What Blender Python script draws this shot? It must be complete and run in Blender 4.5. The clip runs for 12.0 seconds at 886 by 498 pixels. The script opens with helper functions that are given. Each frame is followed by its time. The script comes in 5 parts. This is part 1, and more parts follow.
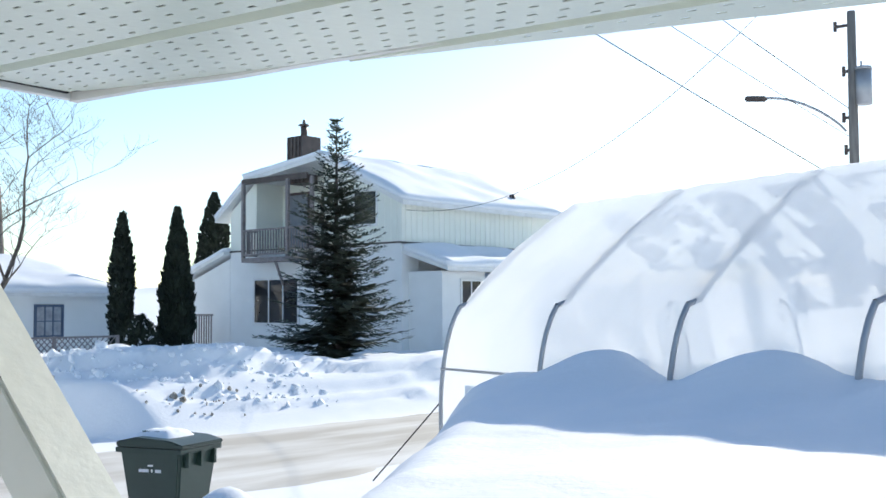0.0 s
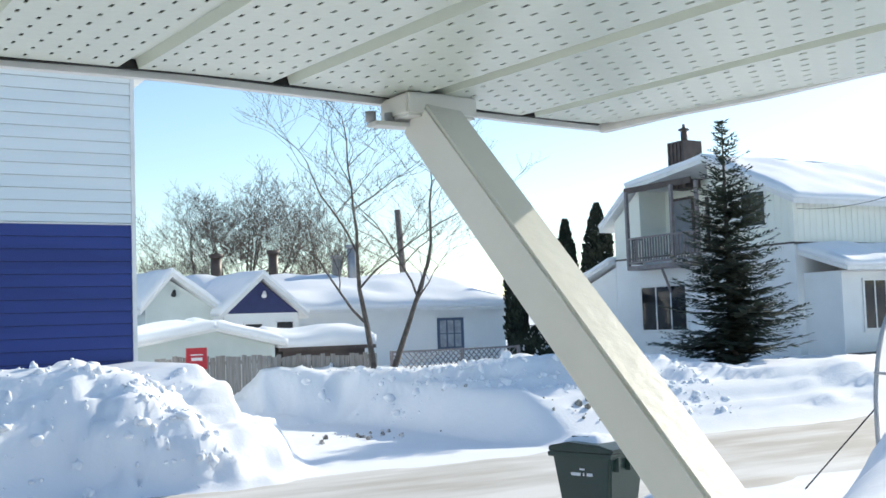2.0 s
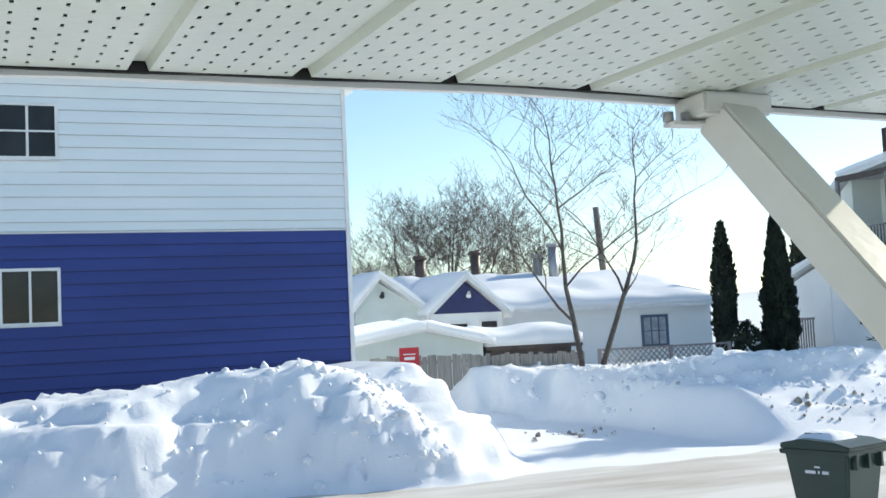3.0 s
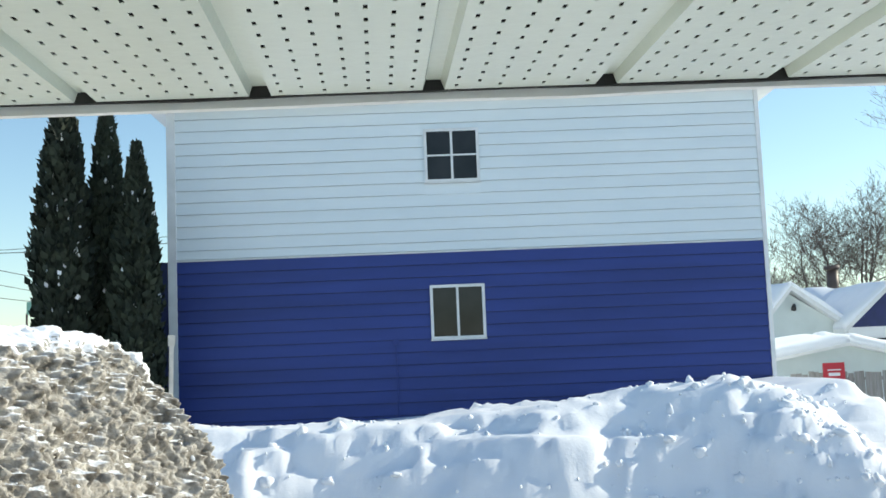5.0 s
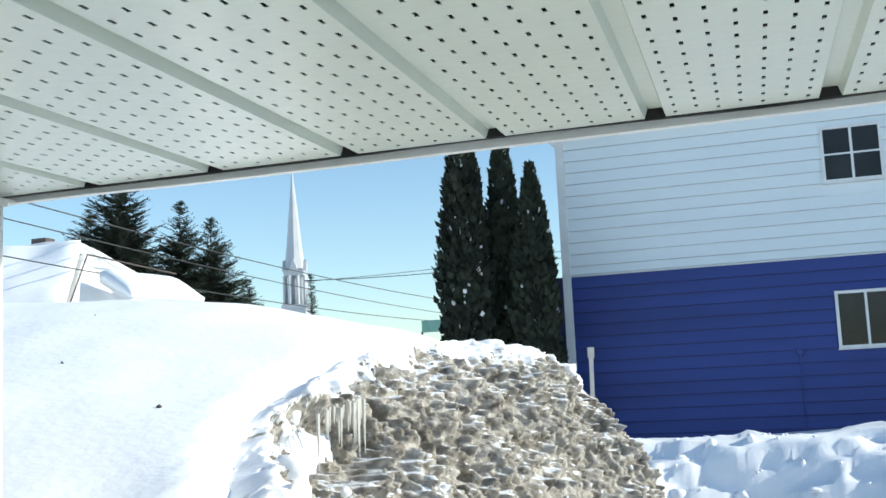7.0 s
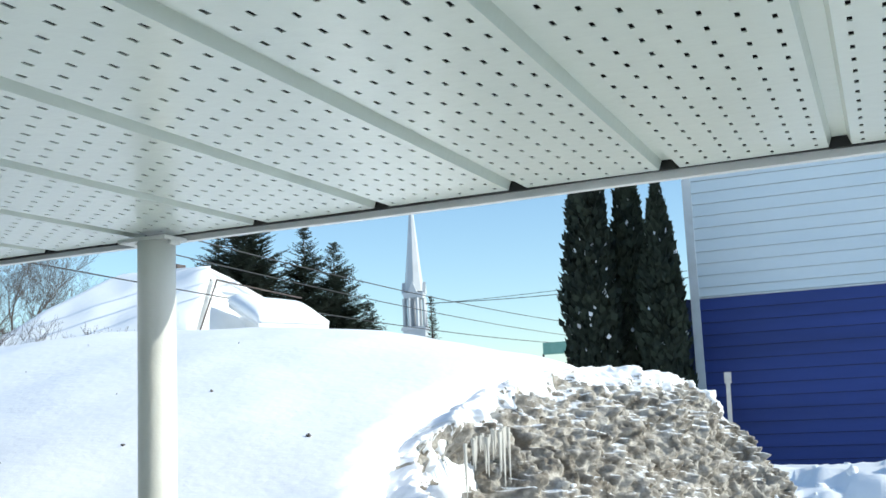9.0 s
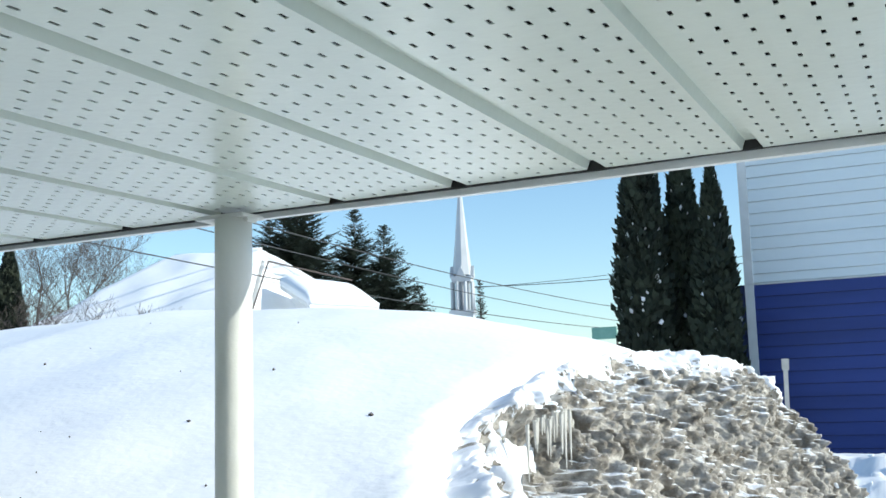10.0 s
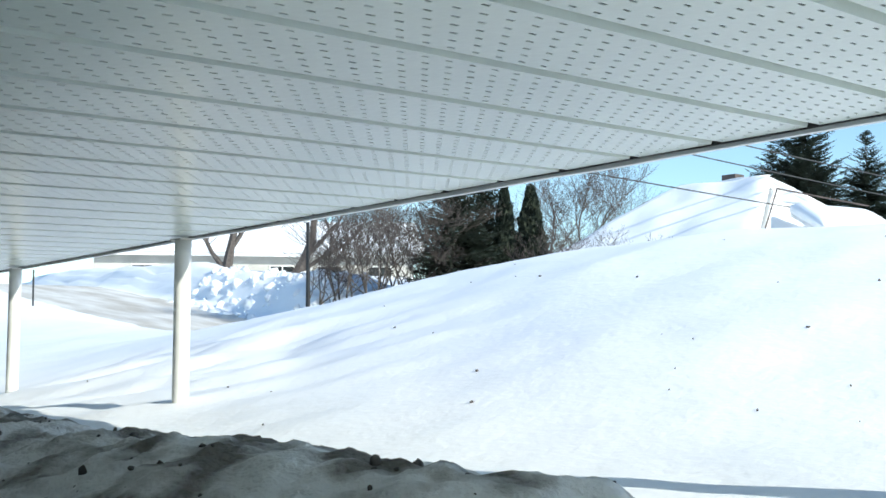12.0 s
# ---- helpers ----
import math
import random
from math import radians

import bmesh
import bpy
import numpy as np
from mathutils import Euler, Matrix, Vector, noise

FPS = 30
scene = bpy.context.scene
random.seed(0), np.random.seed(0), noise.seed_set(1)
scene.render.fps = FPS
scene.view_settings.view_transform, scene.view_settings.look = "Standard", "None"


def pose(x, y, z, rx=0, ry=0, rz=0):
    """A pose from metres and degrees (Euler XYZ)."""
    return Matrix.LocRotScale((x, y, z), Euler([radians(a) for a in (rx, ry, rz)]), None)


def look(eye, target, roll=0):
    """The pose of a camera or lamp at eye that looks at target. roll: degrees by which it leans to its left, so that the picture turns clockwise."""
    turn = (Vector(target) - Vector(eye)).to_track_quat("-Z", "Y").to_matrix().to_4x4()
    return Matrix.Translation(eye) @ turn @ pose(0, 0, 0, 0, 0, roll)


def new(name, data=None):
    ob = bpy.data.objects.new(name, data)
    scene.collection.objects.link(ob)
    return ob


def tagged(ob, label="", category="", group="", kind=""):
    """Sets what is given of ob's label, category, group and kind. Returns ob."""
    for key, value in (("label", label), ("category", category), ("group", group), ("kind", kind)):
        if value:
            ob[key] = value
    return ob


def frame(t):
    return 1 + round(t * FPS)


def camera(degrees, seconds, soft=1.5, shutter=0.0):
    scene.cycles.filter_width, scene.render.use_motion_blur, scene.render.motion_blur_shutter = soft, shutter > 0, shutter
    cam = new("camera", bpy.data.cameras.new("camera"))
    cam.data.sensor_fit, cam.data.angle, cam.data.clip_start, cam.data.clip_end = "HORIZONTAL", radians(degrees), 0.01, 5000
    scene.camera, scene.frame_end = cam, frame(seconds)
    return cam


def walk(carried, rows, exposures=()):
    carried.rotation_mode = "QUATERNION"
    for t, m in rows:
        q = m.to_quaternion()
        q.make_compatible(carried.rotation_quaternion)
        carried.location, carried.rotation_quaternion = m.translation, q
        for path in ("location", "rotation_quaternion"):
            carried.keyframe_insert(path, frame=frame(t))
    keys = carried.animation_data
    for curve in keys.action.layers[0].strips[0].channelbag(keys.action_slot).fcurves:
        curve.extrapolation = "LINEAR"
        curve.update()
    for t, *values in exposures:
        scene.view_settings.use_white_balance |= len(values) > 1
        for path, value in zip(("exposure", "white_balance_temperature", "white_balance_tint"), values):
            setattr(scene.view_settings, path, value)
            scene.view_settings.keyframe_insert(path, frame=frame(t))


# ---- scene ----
cam = camera(43.91, 12.0, soft=1.6)
PATH = [
    (0.0, pose(0.607, 0.065, 1.942, 93.16, 0.36, -50.21)),
    (0.5, pose(0.520, 0.035, 1.945, 93.76, 0.61, -46.52)),
    (1.0, pose(0.314, -0.074, 1.926, 94.14, 0.84, -41.74)),
    (1.5, pose(0.203, -0.006, 1.939, 94.18, 1.67, -36.61)),
    (2.0, pose(0.106, 0.188, 1.954, 93.95, 1.96, -30.81)),
    (2.5, pose(-0.095, 0.179, 1.937, 93.75, 2.62, -25.62)),
    (3.0, pose(-0.242, 0.187, 1.952, 94.31, 2.73, -20.71)),
    (5.0, pose(-0.827, 0.375, 1.985, 95.87, 2.30, -0.81)),
    (5.5, pose(-0.964, 0.335, 1.981, 96.05, 2.65, 4.98)),
    (6.0, pose(-1.102, 0.348, 1.980, 96.19, 2.72, 10.28)),
    (6.5, pose(-1.217, 0.305, 1.980, 96.85, 2.57, 14.82)),
    (7.0, pose(-1.293, 0.235, 1.980, 97.41, 2.72, 18.42)),
    (7.5, pose(-1.397, 0.290, 2.025, 98.19, 3.0, 21.50)),
    (9.5, pose(-1.451, 0.184, 2.025, 98.65, 2.04, 25.24)),
    (10.0, pose(-1.499, 0.170, 2.015, 98.05, 1.69, 26.97)),
    (10.5, pose(-1.555, 0.060, 2.000, 97.37, 2.13, 31.65)),
    (11.0, pose(-1.699, -0.084, 1.959, 96.32, 1.07, 38.25)),
    (11.5, pose(-1.752, -0.391, 1.879, 95.51, 0.62, 45.14)),
    (12.0, pose(-1.905, -0.374, 1.880, 94.96, 0.07, 51.95)),
]
walk(cam, PATH, exposures=[(0.0, 0.50, 6800, 7), (3.0, 0.48, 7080, 5), (5.0, 0.48, 7080, 2), (7.5, 0.45, 6620, 2), (10.0, 0.44, 6450, 2), (12.0, 0.62, 6420, 2)])

# ---- world, sun ----
SUN_AZ, SUN_EL = radians(76), radians(24.5)
world = bpy.data.worlds.new("sky")
scene.world = world
world.use_nodes = True
wn = world.node_tree
sky = wn.nodes.new("ShaderNodeTexSky")
sky.sky_type, sky.sun_disc = "NISHITA", False
sky.sun_elevation, sky.sun_rotation = SUN_EL, SUN_AZ
sky.air_density, sky.dust_density, sky.ozone_density = 1.0, 0.25, 3.2
wn.links.new(sky.outputs[0], wn.nodes["Background"].inputs[0])
wn.nodes["Background"].inputs[1].default_value = 0.15
sun = new("sun", bpy.data.lights.new("sun", "SUN"))
sun.data.energy, sun.data.angle, sun.data.color = 4.0, radians(0.53), (1.0, 0.95, 0.88)
sun.matrix_world = look((math.sin(SUN_AZ) * math.cos(SUN_EL) * 60, math.cos(SUN_AZ) * math.cos(SUN_EL) * 60, math.sin(SUN_EL) * 60), (0, 0, 0))


# ---- materials ----
def mat(name, color, rough=0.6, color2=None, scale=6.0, bump=0.0, bump_scale=40.0, metal=0.0, stretch=(1, 1, 1), spec=0.5, lo=0.35, hi=0.65, sub=0.0, island=0.0):
    m = bpy.data.materials.new(name)
    m.use_nodes = True
    nt = m.node_tree
    b = nt.nodes["Principled BSDF"]
    b.inputs["Roughness"].default_value = rough
    b.inputs["Metallic"].default_value = metal
    b.inputs["Specular IOR Level"].default_value = spec
    b.inputs["Base Color"].default_value = (*color, 1)
    tc = nt.nodes.new("ShaderNodeTexCoord")
    mp = nt.nodes.new("ShaderNodeMapping")
    mp.inputs["Scale"].default_value = stretch
    geo = nt.nodes.new("ShaderNodeNewGeometry")
    nt.links.new(geo.outputs["Position"], mp.inputs[0])
    out = None
    if color2:
        n1 = nt.nodes.new("ShaderNodeTexNoise")
        n1.inputs["Scale"].default_value, n1.inputs["Detail"].default_value = scale, 6
        nt.links.new(mp.outputs[0], n1.inputs["Vector"])
        r = nt.nodes.new("ShaderNodeMapRange")
        r.inputs[1].default_value, r.inputs[2].default_value = lo, hi
        nt.links.new(n1.outputs[0], r.inputs[0])
        mx = nt.nodes.new("ShaderNodeMix")
        mx.data_type = "RGBA"
        mx.inputs["A"].default_value, mx.inputs["B"].default_value = (*color, 1), (*color2, 1)
        nt.links.new(r.outputs[0], mx.inputs["Factor"])
        out = mx.outputs["Result"]
    if island:
        hs = nt.nodes.new("ShaderNodeHueSaturation")
        oi = nt.nodes.new("ShaderNodeObjectInfo")
        ad = nt.nodes.new("ShaderNodeMath")
        ad.operation = "ADD"
        nt.links.new(geo.outputs["Random Per Island"], ad.inputs[0])
        nt.links.new(oi.outputs["Random"], ad.inputs[1])
        rr = nt.nodes.new("ShaderNodeMapRange")
        rr.inputs[2].default_value = 2.0
        rr.inputs[3].default_value, rr.inputs[4].default_value = 1 - island, 1 + island
        nt.links.new(ad.outputs[0], rr.inputs[0])
        nt.links.new(rr.outputs[0], hs.inputs["Value"])
        if out:
            nt.links.new(out, hs.inputs["Color"])
        else:
            hs.inputs["Color"].default_value = (*color, 1)
        out = hs.outputs[0]
    if out:
        nt.links.new(out, b.inputs["Base Color"])
    if bump:
        n2 = nt.nodes.new("ShaderNodeTexNoise")
        n2.inputs["Scale"].default_value, n2.inputs["Detail"].default_value = bump_scale, 5
        nt.links.new(mp.outputs[0], n2.inputs["Vector"])
        bp = nt.nodes.new("ShaderNodeBump")
        bp.inputs["Strength"].default_value, bp.inputs["Distance"].default_value = bump, 0.02
        nt.links.new(n2.outputs[0], bp.inputs["Height"])
        nt.links.new(bp.outputs[0], b.inputs["Normal"])
    return m


SNOW = mat("snow", (0.90, 0.91, 0.93), 0.75, (0.86, 0.88, 0.91), 1.3, 0.3, 14, spec=0.2)
ROOF_SNOW = mat("roof snow", (0.88, 0.90, 0.93), 0.75, (0.84, 0.87, 0.91), 2.0, 0.3, 8, spec=0.2)
ROAD = mat("packed snow road", (0.50, 0.46, 0.40), 0.7, (0.74, 0.72, 0.68), 1.2, 0.5, 9, stretch=(0.25, 1, 1), spec=0.3)
DIRTY = mat("dirty ploughed snow", (0.20, 0.18, 0.15), 0.75, (0.46, 0.44, 0.40), 5.5, 0.9, 24, spec=0.3)
GRIT = mat("gritty grey snow", (0.17, 0.155, 0.14), 0.8, (0.74, 0.735, 0.73), 2.6, 0.9, 34, spec=0.3, lo=0.40, hi=0.56)
ICE = mat("icicle ice", (0.56, 0.54, 0.49), 0.2, spec=0.5)
SOFFIT = mat("white soffit aluminium", (0.66, 0.71, 0.635), 0.24, (0.62, 0.67, 0.60), 1.0, 0.05, 30, spec=0.5)
TRIM = mat("white trim", (0.80, 0.80, 0.79), 0.4, (0.72, 0.72, 0.70), 3.0, 0.1, 20)
DARK = mat("dark cavity", (0.03, 0.03, 0.03), 0.9, (0.02, 0.02, 0.02), 5)
PAINT = mat("chipped white paint", (0.74, 0.74, 0.70), 0.45, (0.62, 0.61, 0.56), 2.2, 0.10, 22, lo=0.45, hi=0.8)
WHITE_SIDE = mat("white siding", (0.80, 0.85, 0.86), 0.5, (0.75, 0.81, 0.83), 1.1, 0.1, 30, stretch=(0.3, 1, 2), island=0.03)
BLUE_SIDE = mat("blue siding", (0.030, 0.056, 0.25), 0.5, (0.024, 0.044, 0.20), 1.1, 0.1, 30, stretch=(0.3, 1, 2), island=0.08)
STUCCO = mat("white stucco", (0.85, 0.86, 0.85), 0.8, (0.79, 0.80, 0.79), 0.8, 0.3, 40)
CREAM = mat("cream vertical siding", (0.86, 0.87, 0.79), 0.6, (0.81, 0.83, 0.75), 1.0, 0.1, 30)
GLASS = mat("window glass", (0.012, 0.013, 0.015), 0.05, (0.03, 0.03, 0.032), 1.0, spec=0.35)
BROWN = mat("brown metal", (0.06, 0.042, 0.038), 0.5, (0.09, 0.065, 0.055), 3)
GREYW = mat("weathered grey wood", (0.22, 0.20, 0.18), 0.8, (0.32, 0.30, 0.28), 4, 0.3, 40, stretch=(6, 6, 0.5), island=0.2)
RAILC = mat("grey brown railing paint", (0.20, 0.17, 0.17), 0.6, (0.26, 0.23, 0.23), 6)
BINC = mat("dark green plastic", (0.013, 0.034, 0.026), 0.42, (0.02, 0.045, 0.036), 3, 0.1, 60)
BLACK = mat("black rubber", (0.02, 0.02, 0.02), 0.6, (0.03, 0.03, 0.03), 8)
MARK = mat("white print", (0.7, 0.7, 0.7), 0.6)
RED = mat("red sign", (0.48, 0.02, 0.035), 0.45, (0.42, 0.018, 0.03), 4)
BARK = mat("bark", (0.055, 0.045, 0.04), 0.9, (0.11, 0.095, 0.085), 12, 0.5, 40)
TWIG = mat("grey twigs", (0.075, 0.06, 0.055), 0.9, (0.13, 0.11, 0.10), 5)
NEEDLE = mat("spruce needles", (0.036, 0.052, 0.036), 0.8, (0.065, 0.080, 0.056), 2.5, island=0.35)
THUJA = mat("cedar foliage", (0.014, 0.022, 0.013), 0.85, (0.032, 0.042, 0.024), 2.2, island=0.4)
GREYM = mat("galvanised steel", (0.42, 0.43, 0.45), 0.45, (0.36, 0.37, 0.39), 5, metal=0.6)
WOODP = mat("utility pole wood", (0.20, 0.17, 0.15), 0.85, (0.28, 0.25, 0.22), 5, 0.3, 40, stretch=(4, 4, 0.4))
CHURCH = mat("church tin and white boards", (0.47, 0.49, 0.51), 0.45, (0.40, 0.42, 0.44), 0.3)
GREENS = mat("pale green shed siding", (0.62, 0.68, 0.66), 0.6, (0.56, 0.62, 0.60), 1.5, 0.1, 20)
NAVY = mat("navy gable boards", (0.035, 0.045, 0.14), 0.6, (0.03, 0.04, 0.11), 3)
WIREC = mat("cable", (0.03, 0.03, 0.032), 0.6)
STAKE = mat("pale stake", (0.62, 0.60, 0.55), 0.7, (0.5, 0.48, 0.44), 8)
BEIGE = mat("beige house siding", (0.50, 0.49, 0.45), 0.7, (0.42, 0.41, 0.38), 1.2)


def tarp_material():
    m = mat("white shelter tarpaulin", (0.80, 0.82, 0.84), 0.35, (0.74, 0.77, 0.80), 1.5, 0.15, 3)
    nt = m.node_tree
    b = nt.nodes["Principled BSDF"]
    tr = nt.nodes.new("ShaderNodeBsdfTranslucent")
    tr.inputs[0].default_value = (0.93, 0.94, 0.95, 1)
    mx = nt.nodes.new("ShaderNodeMixShader")
    mx.inputs[0].default_value = 0.72
    nt.links.new(b.outputs[0], mx.inputs[1])
    nt.links.new(tr.outputs[0], mx.inputs[2])
    thin = nt.nodes.new("ShaderNodeBsdfTransparent")
    see = nt.nodes.new("ShaderNodeMixShader")
    see.inputs[0].default_value = 0.16
    nt.links.new(mx.outputs[0], see.inputs[1])
    nt.links.new(thin.outputs[0], see.inputs[2])
    nt.links.new(see.outputs[0], nt.nodes["Material Output"].inputs[0])
    return m


TARP = tarp_material()


# ---- building helpers ----
def part(name, bm, material, parent, label=""):
    me = bpy.data.meshes.new(name)
    bm.to_mesh(me)
    bm.free()
    me.materials.append(material)
    ob = new(name, me)
    if parent is not None:
        ob.parent = parent
    if label:
        ob["label"] = label
    return ob


def thing(name, at, label, category, group="", kind="", rz=0.0):
    ob = new(name)
    ob.matrix_world = pose(*at, 0, 0, rz)
    return tagged(ob, label, category, group, kind)


def raw(name, verts, faces, material, parent=None, smooth=False):
    me = bpy.data.meshes.new(name)
    me.from_pydata(verts if isinstance(verts, list) else verts.tolist(), [], faces if isinstance(faces, list) else faces.tolist())
    me.materials.append(material)
    if smooth:
        me.polygons.foreach_set("use_smooth", np.ones(len(me.polygons), bool))
    me.update()
    ob = new(name, me)
    ob.parent = parent
    return ob


def box(bm, x0, x1, y0, y1, z0, z1, bevel=0.0, m=None):
    r = bmesh.ops.create_cube(bm, size=1)
    vs = r["verts"]
    for v in vs:
        v.co = Vector(((x0 + x1) / 2 + v.co.x * (x1 - x0), (y0 + y1) / 2 + v.co.y * (y1 - y0), (z0 + z1) / 2 + v.co.z * (z1 - z0)))
    if m is not None:
        bmesh.ops.transform(bm, matrix=m, verts=vs)
    if bevel:
        es = list({e for v in vs for e in v.link_edges})
        bmesh.ops.bevel(bm, geom=es, offset=bevel, segments=2, affect="EDGES")


def tube(bm, p0, p1, r0, r1, n=8, cap=True):
    p0, p1 = Vector(p0), Vector(p1)
    d = p1 - p0
    q = d.to_track_quat("Z", "Y").to_matrix()
    rings = []
    for p, r in ((p0, r0), (p1, r1)):
        rings.append([bm.verts.new(p + q @ Vector((r * math.cos(a), r * math.sin(a), 0))) for a in (2 * math.pi * i / n for i in range(n))])
    for i in range(n):
        f = bm.faces.new((rings[0][i], rings[0][(i + 1) % n], rings[1][(i + 1) % n], rings[1][i]))
        f.smooth = n > 6
    if cap:
        bm.faces.new(list(reversed(rings[0])))
        bm.faces.new(rings[1])


def prism(bm, poly, axis, a, b):
    """Extrudes a polygon of (u, z) between a and b along axis x or y."""
    mk = (lambda u, z, w: (w, u, z)) if axis == "x" else (lambda u, z, w: (u, w, z))
    A = [bm.verts.new(mk(u, z, a)) for u, z in poly]
    B = [bm.verts.new(mk(u, z, b)) for u, z in poly]
    n = len(poly)
    for i in range(n):
        bm.faces.new((A[i], A[(i + 1) % n], B[(i + 1) % n], B[i]))
    bm.faces.new(list(reversed(A)))
    bm.faces.new(B)
    bmesh.ops.recalc_face_normals(bm, faces=bm.faces[:])


def smooth_step(a, b, x):
    t = np.clip((x - a) / (b - a), 0, 1)
    return t * t * (3 - 2 * t)


LATTICE = np.random.RandomState(7).rand(256, 256)


def vnoise(x, y):
    xi, yi = np.floor(x).astype(int), np.floor(y).astype(int)
    fx, fy = x - xi, y - yi
    fx, fy = fx * fx * (3 - 2 * fx), fy * fy * (3 - 2 * fy)
    g = lambda i, j: LATTICE[i % 256, j % 256]
    return (g(xi, yi) * (1 - fx) + g(xi + 1, yi) * fx) * (1 - fy) + (g(xi, yi + 1) * (1 - fx) + g(xi + 1, yi + 1) * fx) * fy - 0.5


def fbm(x, y, s, o=4):
    return sum(vnoise(x * s * 2 ** i + 17 * i, y * s * 2 ** i + 31 * i) / 2 ** i for i in range(o))


# ---- ground ----
def along(x, y, pts):
    """Distance to a polyline of (x, y, height) and the height at the nearest place."""
    best, hh = np.full(x.shape, 1e9), np.zeros(x.shape)
    for (ax, ay, ah), (bx, by, bh) in zip(pts, pts[1:]):
        t = np.clip(((x - ax) * (bx - ax) + (y - ay) * (by - ay)) / ((bx - ax) ** 2 + (by - ay) ** 2), 0, 1)
        d = np.hypot(x - ax - t * (bx - ax), y - ay - t * (by - ay))
        hh = np.where(d < best, ah + t * (bh - ah), hh)
        best = np.minimum(best, d)
    return best, hh


BANK_EAST = [(9.0, 25.7, 0.5), (10.0, 25.2, 1.15), (11.8, 24.6, 0.95), (13.3, 23.2, 0.88), (14.4, 21.5, 1.1), (15.8, 20.7, 1.18), (17.2, 20.5, 1.2), (18.6, 20.4, 0.95), (20.8, 20.1, 0.72), (24, 19.9, 0.75), (34, 19.8, 0.6), (70, 19.8, 0.6)]
BANK_WEST = [(-60, 19.2, 5.6), (-43, 19.2, 5.2), (-39, 19.2, 4.6), (-35, 19.2, 4.3), (-31.8, 19.2, 4.2), (-30.6, 19.2, 3.5), (-28, 19.2, 3.1), (-20, 19.2, 2.3), (-8, 19.1, 1.15), (-2.5, 19.1, 1.0), (-0.4, 19.1, 1.12), (2.5, 19.2, 1.36), (4.2, 19.1, 1.52), (5.1, 19.0, 1.3), (5.7, 19.0, 0.95), (6.2, 19.0, 0.5)]
SHELF_WEST = [(-20, 18.0, 1.2), (-8, 17.95, 0.1), (-3, 18.0, 0.05), (2, 18.0, 0.12), (5.6, 18.0, 0.22), (6.9, 18.3, 0.18), (7.1, 19.3, 0.05)]
SHELF_EAST = [(14.6, 19.4, 0.0), (16.0, 19.0, 0.12), (18.5, 18.9, 0.1), (24, 18.8, 0.05), (60, 18.8, 0.05)]
CREST_X = [-60, -34, -28, -22, -18.5, -17, -13.6, -12.7, -10.9, -9.9, -8, -6.6, -5.4, -4.4, -3.9]
CREST_Z = [5.6, 3.4, 2.5, 2.14, 2.12, 2.2, 2.5, 2.57, 2.82, 2.86, 2.93, 2.85, 2.72, 2.52, 2.4]


def base_level(x):
    return -0.5 + 0.115 * np.clip(-x - 6, 0, 42)


